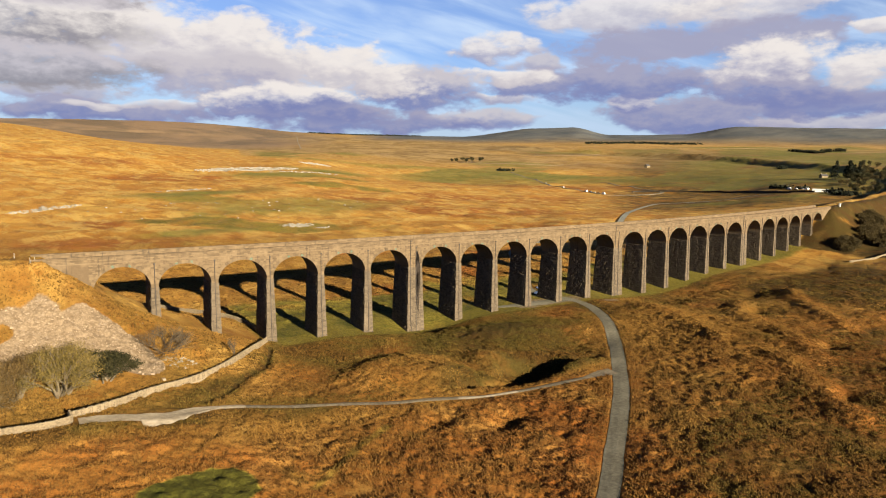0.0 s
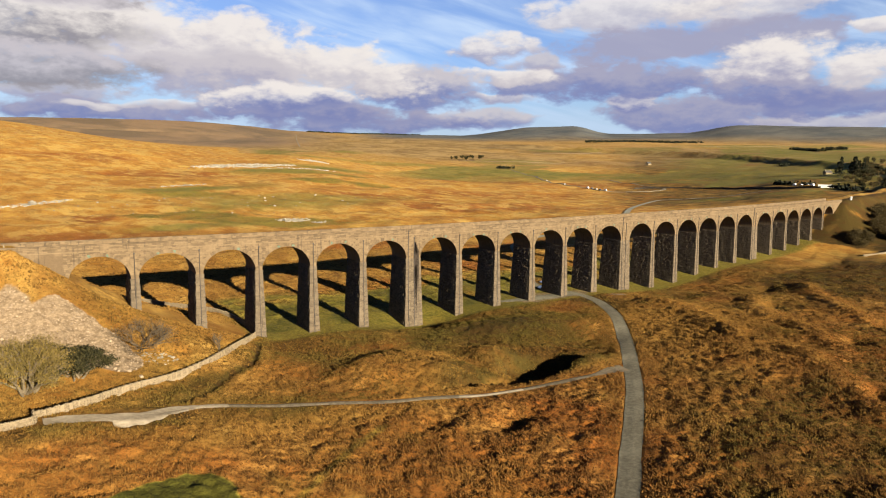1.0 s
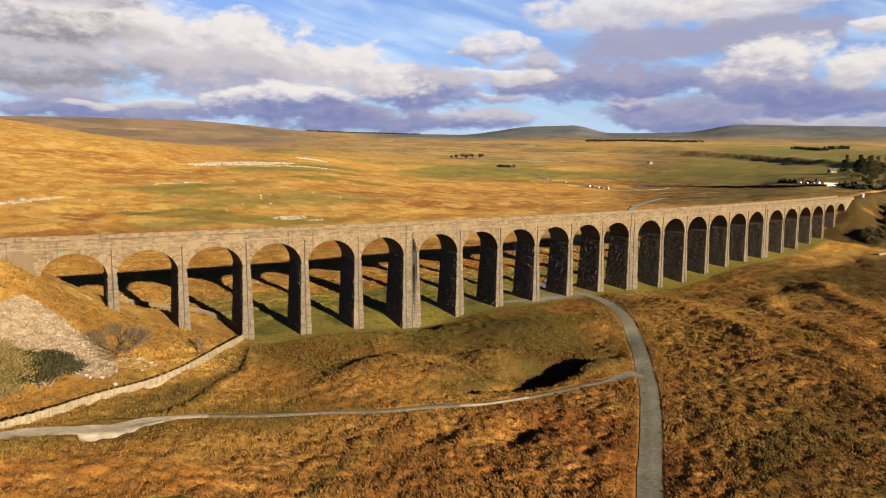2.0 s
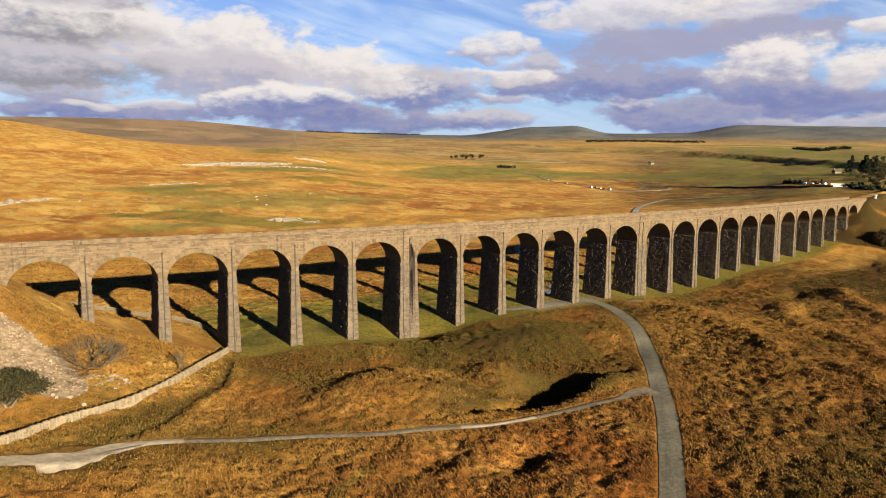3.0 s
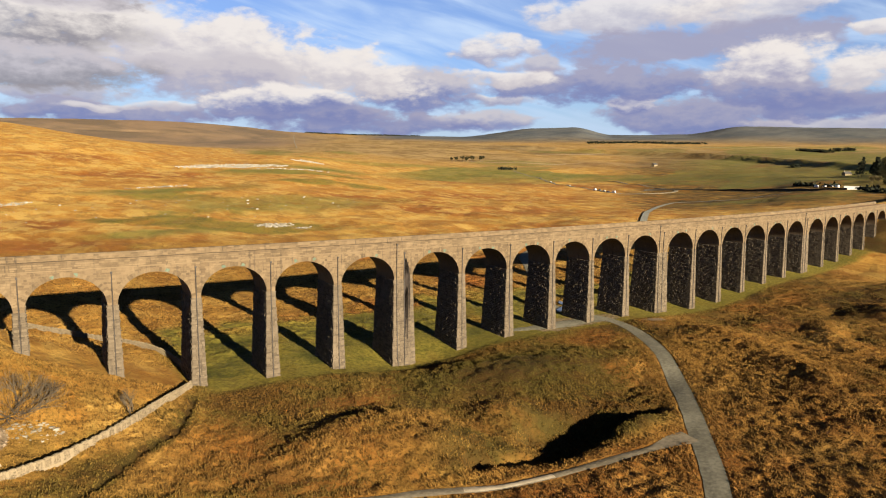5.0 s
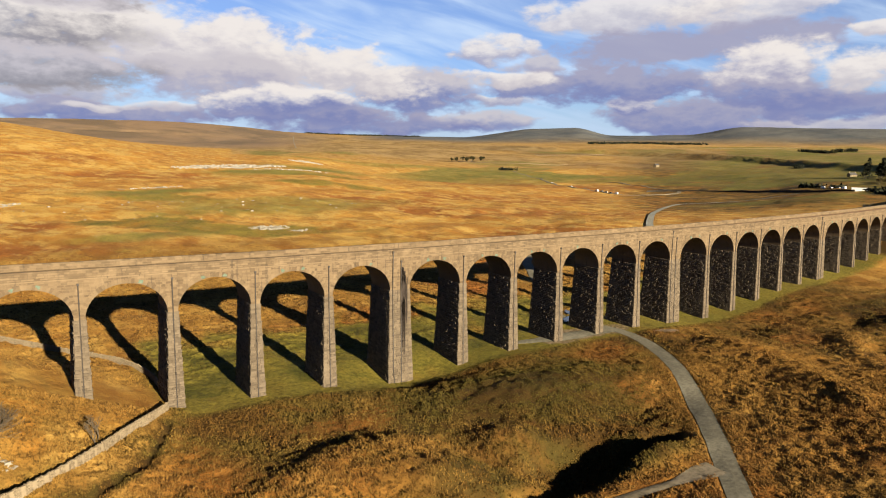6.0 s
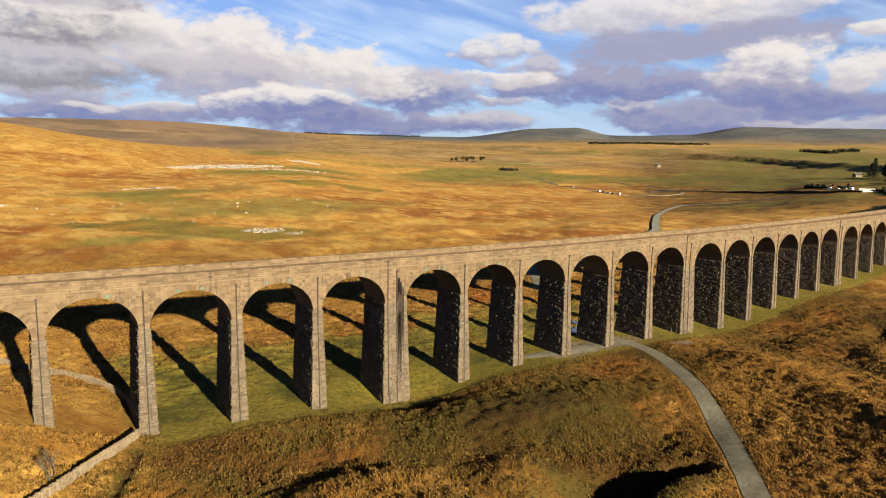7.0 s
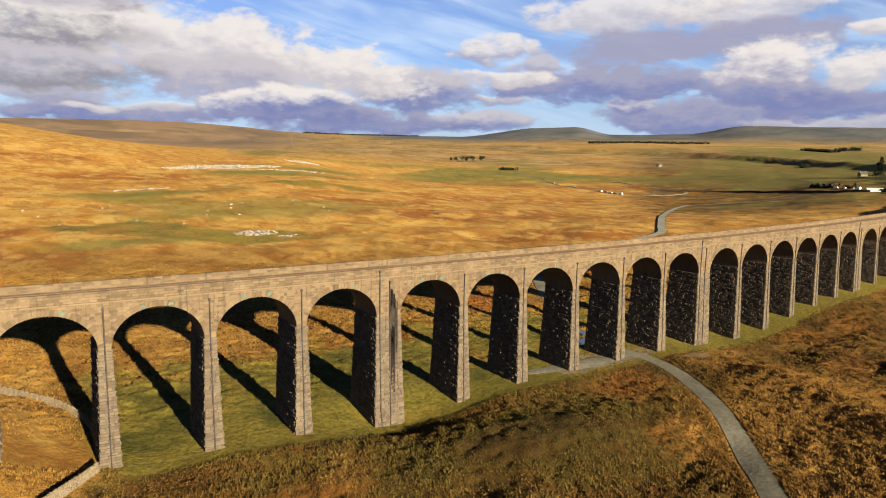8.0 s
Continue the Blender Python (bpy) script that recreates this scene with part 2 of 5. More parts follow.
def lie(x, y):
    """Height of the land without its roughness."""
    s, off = along(x, y)
    z = fells(x, y)
    # railway banks at both ends
    beside = 1.5 * np.maximum(0, np.abs(off + 4.2) - 5.6)
    z = z + 4.2 * bump(x, y, -112, -52, 34, 30)
    for reach, top, wide in ((np.maximum(0, s + 105), DECK - 1.0 + RISE * -105, 65.0), (np.maximum(0, 299 - s), DECK - 1.0 + RISE * 299, 48.0)):
        q = np.clip(1 - np.hypot(reach, beside) / wide, 0, 1) ** 1.8
        z = z + (top - z) * q
    # knolls, hollows and the gully west of the line
    z = z + 3.0 * bump(x, y, 22, -28, 26, 11, -4) + 2.9 * np.exp(-(np.hypot((x + 28) / 15, (y + 42) / 11)) ** 4) + 2.0 * bump(x, y, -3, -43.5, 6.5, 5.5) + 1.7 * bump(x, y, -20, -50.5, 7, 4.5) - 2.6 * bump(x, y, 2, -2, 17, 9)
    z = z + 1.8 * bump(x, y, 60, -78, 36, 18, 30) - 1.0 * bump(x, y, -11, -46, 4, 9) + 0.8 * bump(x, y, 100, -30, 40, 9, 10)
    z = z - 4.2 * bump(x, y, 122, -6, 32, 30) - 4.2 * bump(x, y, 215, -5, 50, 35) - 1.6 * bump(x, y, 30, -44, 12, 8)
    # hummocky ground east of the road and pits in it
    z = z + 1.1 * step(x - y, 90, 150) * (1 - step(np.hypot(x, y), 260, 330)) * step(-y, 12, 30) * fbm(x, y, 24, 2, 71)
    for cx, cy, rx, deep in ((64, -73, 3.2, 1.5), (110, -51, 4.5, 1.5), (89, -89, 4.0, 1.5), (47, -115, 4.0, 1.8), (-24, -80, 5.0, 2.0), (-38, -73, 4.0, 1.2), (140, -30, 6, 1.5)):
        z = z - deep * bump(x, y, cx, cy, rx * 1.3, rx * 0.7, 20)
    g = to_line(x, y, GULLY)
    east = step(x, -7, 4)
    cut = (1.9 + 2.0 * east - 0.9 * step(x, 12, 22)) * np.exp(-(g / (2.0 + 0.7 * east)) ** 4)
    z = z - np.maximum(cut, 4.3 * np.exp(-np.hypot((x - 4.5) / 10.5, (y + 54.2) / 6.6) ** 4))
    z = z - 2.0 * bump(x, y, -5, -60, 7, 3.2) + 1.5 * bump(x, y, 14, -61, 8.5, 2.6)
    for line in RIDGES:
        z = z + 1.2 * np.exp(-(to_line(x, y, line) / 4.5) ** 2)
    z = z - 0.8 * np.exp(-(to_line(x, y, DITCH) / 0.7) ** 2)
    return z


def ground(x, y):
    """Height of the land."""
    x, y = np.asarray(x, float), np.asarray(y, float)
    z = lie(x, y)
    r = np.hypot(x - HUB[0], y - HUB[1])
    s, off = along(x, y)
    calm = step(to_line(x, y, ROAD), 1.5, 7) * step(to_line(x, y, PATH), 1, 4)
    foot = 1 - np.exp(-(np.maximum(0, np.abs(off + 4) - 6) / 7) ** 2) * step(s, -100, -60)
    far = step(r, 350, 1500)
    z = z + far * (5.0 * fbm(x, y, 420, 4, 5) + 1.6 * fbm(x, y, 90, 3, 9))
    z = z + step(r, 260, 420) * (1 - step(r, 1600, 2600)) * (1.3 * fbm(x, y, 30, 3, 12) + 1.8 * np.abs(fbm(x, y, 110, 2, 14))) * (0.1 + 0.9 * step(to_line(x, y, ROAD), 8, 40))
    z = z + 4.5 * step(r, 650, 1000) * (1 - step(r, 2300, 3000)) * fbm(x, y, 240, 3, 6)
    near = (1 - far) * calm * (0.25 + 0.75 * foot)
    z = z + near * (0.75 * fbm(x, y, 26, 3, 2) + 0.38 * fbm(x, y, 7, 2, 3))
    z = z + near * (0.40 * np.abs(fbm(x, y, 2.6, 2, 4)) + 0.28 * fbm(x, y, 1.5, 1, 8))
    z = z - 0.12 * (1 - step(to_line(x, y, ROAD), 1.5, 2.4)) - 0.1 * (1 - step(to_line(x, y, PATH), 0.9, 1.7))
    return z


def z_at(x, y):
    return float(ground(np.array([x]), np.array([y]))[0])


def mesh_from(name, verts, faces, mat, smooth=False):
    me = bpy.data.meshes.new(name)
    verts = np.asarray(verts, np.float32)
    faces = np.asarray(faces, np.int32)
    k = faces.shape[1]
    me.vertices.add(len(verts)), me.loops.add(faces.size), me.polygons.add(len(faces))
    me.vertices.foreach_set("co", verts.ravel())
    me.loops.foreach_set("vertex_index", faces.ravel())
    me.polygons.foreach_set("loop_start", np.arange(0, faces.size, k, dtype=np.int32))
    me.polygons.foreach_set("use_smooth", np.full(len(faces), smooth))
    me.update(calc_edges=True)
    me.validate()
    me.materials.append(mat)
    return me


def paint(me, name, cols):
    """Land cover of each vertex (what grows or lies there), with painted haze and shade."""
    a = me.color_attributes.new(name, "FLOAT_COLOR", "POINT")
    a.data.foreach_set("color", np.asarray(cols, np.float32).ravel())


# ---- materials ----
def heath_hue(nt, p, each, k):
    """Mottle of olive rush, brown sedge and straw."""
    spot = n_noise(nt, p, 0.11, 5, 0.62, 0.4)
    other = n_noise(nt, n_map(nt, p, loc=(40, 17, 0)), 0.07, 4, 0.6, 0.3)
    c = n_mix(nt, n_range(nt, spot, 0.44, 0.58), n_mix(nt, each, (0.048 * k, 0.0345 * k, 0.0072 * k), (0.112 * k, 0.076 * k, 0.016 * k)), n_mix(nt, each, (0.046 * k, 0.0245 * k, 0.0055 * k), (0.118 * k, 0.064 * k, 0.014 * k)))
    return n_mix(nt, n_range(nt, other, 0.56, 0.68, 0.0, 0.75), c, n_mix(nt, each, (0.10 * k, 0.056 * k, 0.012 * k), (0.235 * k, 0.145 * k, 0.034 * k)))


def moor_material():
    m, nt, b = material("moorland", 0.95, 0, 0.1)
    p = n_place(nt)
    kind = n_attr(nt, "cover")
    sep = nt.nodes.new("ShaderNodeSeparateColor")
    nt.links.new(kind[0], sep.inputs[0])
    green, rust, stone = sep.outputs[0:3]
    heath = kind[3]
    wide = n_noise(nt, n_map(nt, p, (1.2, 0.6, 1), rot=(0, 0, 0.5)), 0.012, 6, 0.62, 0.4)
    band = n_noise(nt, n_map(nt, p, (1.2, 0.6, 1), rot=(0, 0, 0.75)), 0.045, 8, 0.72, 0.3)
    mid = n_noise(nt, n_map(nt, p, (1.1, 0.8, 1), rot=(0, 0, 0.5)), 0.085, 8, 0.68)
    fine = n_noise(nt, p, 1.1, 5, 0.7)
    c = n_mix(nt, n_range(nt, n_math(nt, "ADD", n_math(nt, "MULTIPLY", mid, 0.5), n_math(nt, "MULTIPLY", band, 0.5)), 0.37, 0.63), (0.285, 0.128, 0.0190), (0.450, 0.278, 0.0650))
    c = n_mix(nt, n_range(nt, wide, 0.46, 0.62, 0.0, 0.6), c, (0.290, 0.135, 0.0225))
    c = n_mix(nt, n_range(nt, band, 0.53, 0.66, 0.0, 0.45), c, (0.131, 0.075, 0.0145))
    rock = nt.nodes.new("ShaderNodeSeparateColor")
    nt.links.new(n_attr(nt, "rock")[0], rock.inputs[0])
    # brown litter, with the shade between tussocks put into the same colour
    c = n_mix(nt, n_math(nt, "MULTIPLY", rock.outputs[1], 0.72), c, n_mix(nt, n_range(nt, mid, 0.4, 0.6), (0.070, 0.033, 0.0075), (0.150, 0.080, 0.0170)))
    c = n_mix(nt, n_math(nt, "MULTIPLY", rust, n_range(nt, mid, 0.3, 0.6, 0.45, 0.95)), c, n_mix(nt, band, (0.150, 0.045, 0.0100), (0.290, 0.105, 0.0175)))
    stroke = n_noise(nt, n_map(nt, p, (1.1, 0.7, 1), rot=(0, 0, 0.55)), 0.052, 9, 0.74, 0.4)
    blot = n_noise(nt, n_map(nt, p, (1.2, 0.6, 1), rot=(0, 0, 0.45)), 0.07, 8, 0.74, 0.4)
    c = n_mix(nt, n_math(nt, "MULTIPLY", n_range(nt, stroke, 0.48, 0.58, 0.0, 0.65), n_range(nt, rock.outputs[1], 0.0, 1.0, 1.0, 0.35)), c, (0.440, 0.300, 0.0850))
    c = n_mix(nt, n_range(nt, blot, 0.52, 0.59, 0.0, 0.40), c, (0.116, 0.0459, 0.0087))
    g = n_mix(nt, n_range(nt, n_math(nt, "ADD", n_math(nt, "MULTIPLY", fine, 0.5), n_math(nt, "MULTIPLY", wide, 0.5)), 0.4, 0.6), (0.088, 0.077, 0.0115), (0.180, 0.143, 0.0255))
    g = n_mix(nt, n_range(nt, green, 0.6, 0.95), g, n_mix(nt, n_range(nt, n_math(nt, "ADD", n_math(nt, "MULTIPLY", fine, 0.5), n_math(nt, "MULTIPLY", mid, 0.5)), 0.38, 0.62), (0.026, 0.031, 0.0050), (0.064, 0.060, 0.0095)))
    mot = n_math(nt, "ADD", n_math(nt, "SUBTRACT", mid, 0.5), n_math(nt, "SUBTRACT", band, 0.5))
    c = n_mix(nt, n_range(nt, n_math(nt, "ADD", green, n_math(nt, "MULTIPLY", mot, 0.6)), 0.25, 0.75), c, g)
    c = n_mix(nt, n_range(nt, n_math(nt, "ADD", heath, n_math(nt, "MULTIPLY", mot, 0.8)), 0.3, 0.8), c, heath_hue(nt, p, fine, 0.44))
    st = n_mix(nt, n_range(nt, n_noise(nt, p, 0.9, 7, 0.75), 0.36, 0.64), (0.105, 0.076, 0.048), (0.195, 0.148, 0.098))
    c = n_mix(nt, n_range(nt, n_math(nt, "ADD", stone, n_math(nt, "ADD", n_math(nt, "MULTIPLY", n_math(nt, "SUBTRACT", fine, 0.5), 0.7), n_math(nt, "MULTIPLY", n_math(nt, "SUBTRACT", mid, 0.5), 0.9))), 0.3, 0.75), c, st)
    pale = n_mix(nt, n_range(nt, n_noise(nt, p, 0.5, 7, 0.75), 0.36, 0.64), (0.13, 0.117, 0.092), (0.27, 0.25, 0.21))
    c = n_mix(nt, n_range(nt, n_math(nt, "ADD", rock.outputs[0], n_math(nt, "MULTIPLY", n_math(nt, "SUBTRACT", fine, 0.5), 0.8)), 0.35, 0.6), c, pale)
    far = nt.nodes.new("ShaderNodeSeparateColor")
    nt.links.new(n_attr(nt, "field")[0], far.inputs[0])
    # far moor and left ridge: distance haze put in as a duller, greyer colour
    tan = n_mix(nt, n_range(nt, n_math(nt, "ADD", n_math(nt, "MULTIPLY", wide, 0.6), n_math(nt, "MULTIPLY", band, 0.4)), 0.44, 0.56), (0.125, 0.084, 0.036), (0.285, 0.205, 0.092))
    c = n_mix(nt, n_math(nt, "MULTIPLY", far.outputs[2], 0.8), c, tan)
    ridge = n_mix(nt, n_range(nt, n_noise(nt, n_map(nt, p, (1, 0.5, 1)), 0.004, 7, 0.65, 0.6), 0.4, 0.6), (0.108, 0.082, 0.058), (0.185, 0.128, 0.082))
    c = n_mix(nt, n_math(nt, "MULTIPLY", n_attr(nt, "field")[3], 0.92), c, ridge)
    # far fells: blue distance haze and cloud shade put into the colour
    hazy_fell = n_mix(nt, n_range(nt, n_noise(nt, n_map(nt, p, (0.6, 1, 2.5)), 0.006, 6, 0.65), 0.38, 0.62), (0.036, 0.052, 0.070), (0.078, 0.092, 0.102))
    c = n_mix(nt, n_math(nt, "MULTIPLY", far.outputs[1], 0.9), c, hazy_fell)
    c = n_mix(nt, n_math(nt, "MULTIPLY", far.outputs[0], n_range(nt, mid, 0.3, 0.6, 0.65, 1.0)), c, n_mix(nt, n_range(nt, band, 0.4, 0.6), (0.085, 0.094, 0.018), (0.165, 0.152, 0.036)))
    c = n_mix(nt, n_range(nt, fine, 0.3, 0.52, 0.36, 0.0), c, (0.0435, 0.0242, 0.00677))
    nt.links.new(c, b.inputs["Base Color"])
    nt.links.new(n_bump(nt, n_math(nt, "ADD", fine, n_math(nt, "MULTIPLY", mid, 1.5)), 0.8, 0.5), b.inputs["Normal"])
    return m


def stone_material(name, dark, light, stain=0.68):
    """Weathered stone: every block its own shade, with streaks and lichen."""
    m, nt, b = material(name, 0.92, 0, 0.15)
    p = n_place(nt)
    grain = n_noise(nt, p, 3.0, 6, 0.7)
    patch = n_noise(nt, p, 0.3, 4, 0.6)
    isl = nt.nodes.new("ShaderNodeNewGeometry").outputs["Random Per Island"]
    own = nt.nodes.new("ShaderNodeObjectInfo").outputs["Random"]
    each = n_math(nt, "FRACT", n_math(nt, "ADD", isl, n_math(nt, "MULTIPLY", own, 7.3)))
    c = n_mix(nt, n_math(nt, "ADD", n_math(nt, "MULTIPLY", grain, 0.45), n_math(nt, "MULTIPLY", each, 0.62)), dark, light)
    c = n_mix(nt, n_range(nt, each, 0.76, 0.95, 0.0, 0.58), c, tuple(0.4 * v for v in dark))
    drip = n_noise(nt, n_map(nt, p, (1.5, 1.5, 0.07)), 1.0, 4, 0.65)
    c = n_mix(nt, n_range(nt, drip, 0.54, 0.72, 0.0, stain), c, (0.0242, 0.0203, 0.0169))
    c = n_mix(nt, n_range(nt, patch, 0.5, 0.72, 0.0, 0.45), c, tuple(1.05 * v for v in light))
    nt.links.new(c, b.inputs["Base Color"])
    nt.links.new(n_bump(nt, grain, 0.7, 0.10), b.inputs["Normal"])
    return m


def simple_material(name, a, c, size, rough=0.9, bumpiness=0.3, metal=0.0):
    m, nt, b = material(name, rough, metal, 0.06 if rough > 0.7 else 0.4)
    p = n_place(nt)
    n1 = n_noise(nt, p, 1 / size, 6, 0.65)
    n2 = n_noise(nt, p, 0.13 / size, 3, 0.6)
    q = n_math(nt, "ADD", n_math(nt, "MULTIPLY", n1, 0.6), n_math(nt, "MULTIPLY", n2, 0.4))
    nt.links.new(n_mix(nt, n_range(nt, q, 0.35, 0.65), a, c), b.inputs["Base Color"])
    nt.links.new(n_bump(nt, n1, bumpiness, size * 0.4), b.inputs["Normal"])
    return m


def leaf_material(name, a, c, size=3.0):
    """Grass or leaves: shade by clump, by blade and by place."""
    m, nt, b = material(name, 0.85, 0, 0.15)
    p = n_place(nt)
    isl = nt.nodes.new("ShaderNodeNewGeometry").outputs["Random Per Island"]
    q = n_math(nt, "ADD", n_math(nt, "MULTIPLY", isl, 0.45), n_math(nt, "MULTIPLY", n_noise(nt, p, 1 / size, 4, 0.6), 0.75))
    nt.links.new(n_mix(nt, n_range(nt, q, 0.30, 0.85), a, c), b.inputs["Base Color"])
    return m


def turf_material():
    """Standing moor grass, which takes its hue from the cover that it grows in."""
    m, nt, b = material("moor_grass", 0.9, 0, 0.1)
    p = n_place(nt)
    sep = nt.nodes.new("ShaderNodeSeparateColor")
    cov = n_attr(nt, "cover")
    nt.links.new(cov[0], sep.inputs[0])
    isl = n_attr(nt, "tuft")[2]
    q = n_math(nt, "ADD", n_math(nt, "MULTIPLY", isl, 0.22), n_math(nt, "ADD", n_math(nt, "MULTIPLY", n_noise(nt, p, 0.22, 4, 0.6), 0.5), n_math(nt, "MULTIPLY", n_noise(nt, p, 0.85, 4, 0.6, 0.3), 1.1)))
    isl = n_range(nt, n_math(nt, "ADD", n_math(nt, "MULTIPLY", isl, 0.35), n_math(nt, "MULTIPLY", n_noise(nt, n_map(nt, p, loc=(9, 31, 0)), 0.95, 4, 0.6, 0.3), 1.1)), 0.45, 1.0)
    c = n_mix(nt, n_range(nt, q, 0.70, 1.04), (0.047, 0.0228, 0.0050), (0.188, 0.104, 0.0240))
    c = n_mix(nt, n_math(nt, "MULTIPLY", sep.outputs[1], 0.85), c, n_mix(nt, isl, (0.042, 0.0166, 0.0048), (0.130, 0.0540, 0.0130)))
    c = n_mix(nt, n_range(nt, cov[3], 0.2, 0.7, 0.0, 0.95), c, heath_hue(nt, p, isl, 0.92))
    c = n_mix(nt, n_range(nt, sep.outputs[0], 0.15, 0.75, 0.0, 0.8), c, n_mix(nt, isl, (0.0274, 0.0258, 0.00484), (0.0685, 0.0572, 0.0117)))
    nt.links.new(c, b.inputs["Base Color"])
    return m


MOOR = moor_material()
TURF = turf_material()
PIER_STONE = stone_material("weathered_limestone", (0.040, 0.0315, 0.0225), (0.124, 0.099, 0.0685), 0.75)
GRIT = stone_material("gritstone", (0.050, 0.0345, 0.0205), (0.150, 0.111, 0.0670))
RUBBLE = stone_material("dry_stone", (0.0967, 0.0735, 0.0445), (0.213, 0.172, 0.114), 0.35)
# dark dry stone, with the wall's own shade put into the colour
DARK_WALL = stone_material("dark_shaded_dry_stone", (0.0161, 0.0137, 0.0105), (0.0403, 0.0339, 0.0258), 0.3)
GRAVEL = simple_material("road_gravel", (0.0919, 0.0862, 0.0653), (0.164, 0.154, 0.118), 0.8)
PALE_GRAVEL = simple_material("pale_gravel", (0.215, 0.180, 0.130), (0.330, 0.285, 0.215), 0.9)
IRON = simple_material("cast_iron", (0.0106, 0.0087, 0.00725), (0.029, 0.0218, 0.0169), 0.2, 0.6)
RUST = simple_material("rusty_steel", (0.0435, 0.0169, 0.0087), (0.0774, 0.0339, 0.0169), 0.2, 0.5)
SOOT = simple_material("black_water_stain", (0.0145, 0.0121, 0.0106), (0.0363, 0.029, 0.0242), 0.5)
LICHEN = simple_material("teal_lichen", (0.058, 0.0774, 0.058), (0.0919, 0.121, 0.0919), 0.25)
WOOD = simple_material("weathered_timber", (0.145, 0.131, 0.106), (0.242, 0.218, 0.184), 0.3)
TWIG = simple_material("brown_twig", (0.045, 0.034, 0.023), (0.095, 0.075, 0.05), 0.3)
BARK = simple_material("grey_bark", (0.0725, 0.058, 0.0387), (0.14, 0.114, 0.0774), 0.3)
OLIVE = leaf_material("olive_leaf", (0.050, 0.039, 0.0100), (0.138, 0.101, 0.0270))
RUSSET = leaf_material("russet_leaf", (0.030, 0.0205, 0.0070), (0.088, 0.056, 0.018))
DARK_LEAF = leaf_material("dark_leaf", (0.00967, 0.0106, 0.00387), (0.03, 0.0266, 0.0087))
BROWN_LEAF = leaf_material("brown_leaf", (0.0145, 0.0116, 0.00387), (0.0532, 0.0387, 0.0126))
PINE = leaf_material("pine_needle", (0.00484, 0.00677, 0.00387), (0.0145, 0.0174, 0.0087))
LIME = simple_material("limestone", (0.13, 0.117, 0.092), (0.25, 0.23, 0.19), 0.8)
SPOIL = stone_material("broken_gritstone", (0.095, 0.070, 0.047), (0.270, 0.212, 0.150), 0.1)
WHITE = simple_material("white_paint", (0.44, 0.44, 0.427), (0.516, 0.516, 0.503), 1.5, 0.4, 0.05)
RENDER = simple_material("cream_house_render", (0.126, 0.0967, 0.058), (0.184, 0.15, 0.0967), 2.0, 0.9, 0.1)
SLATE = simple_material("slate_roof", (0.0339, 0.0339, 0.0363), (0.0677, 0.0653, 0.0629), 0.6)
GLASS = simple_material("dark_glass", (0.00967, 0.0116, 0.0145), (0.0193, 0.0218, 0.0242), 1.0, 0.15, 0.02)
TYRE = simple_material("black_rubber", (0.00725, 0.00725, 0.00725), (0.0145, 0.0145, 0.0145), 0.3)
CAR_GREY = simple_material("grey_car_paint", (0.0484, 0.0532, 0.0629), (0.0677, 0.0725, 0.0822), 1.0, 0.35, 0.02)
CAR_BLUE = simple_material("blue_car_paint", (0.0145, 0.0242, 0.058), (0.0242, 0.0339, 0.0774), 1.0, 0.35, 0.02)


def spot(x, y, cx, cy, rx, ry, turn=0.0, size=40, seed=87):
    """A patch of cover with a ragged edge."""
    return step(bump(x, y, cx, cy, rx, ry, turn) + 0.38 * fbm(x, y, size, 4, seed), 0.28, 0.62)


def lawn(x, y):
    """Close-cropped green beside the path."""
    return step(1.25 - np.hypot((x + 90) / 9.5, (y + 82) / 7.0) + 0.25 * fbm(x, y, 5, 3, 88), 0.15, 0.35)


OUTCROPS = ((58, 246, 15, 9, 30, 260), (70, 232, 7, 4, 0, 40), (185, 722, 88, 24, 26, 1000), (250, 690, 60, 14, 20, 160), (360, 920, 44, 20, 40, 400), (-78, 350, 36, 6, 48, 360), (45, 482, 26, 4, 20, 90))


def limestone(x, y):
    """Bare limestone pavement on the moor."""
    out = np.zeros(np.shape(x))
    for cx, cy, rx, ry, turn, n in OUTCROPS:
        out = np.maximum(out, step(bump(x, y, cx, cy, rx, ry, turn) + 0.75 * fbm(x, y, 11, 4, 52), 0.5, 0.95))
    return out


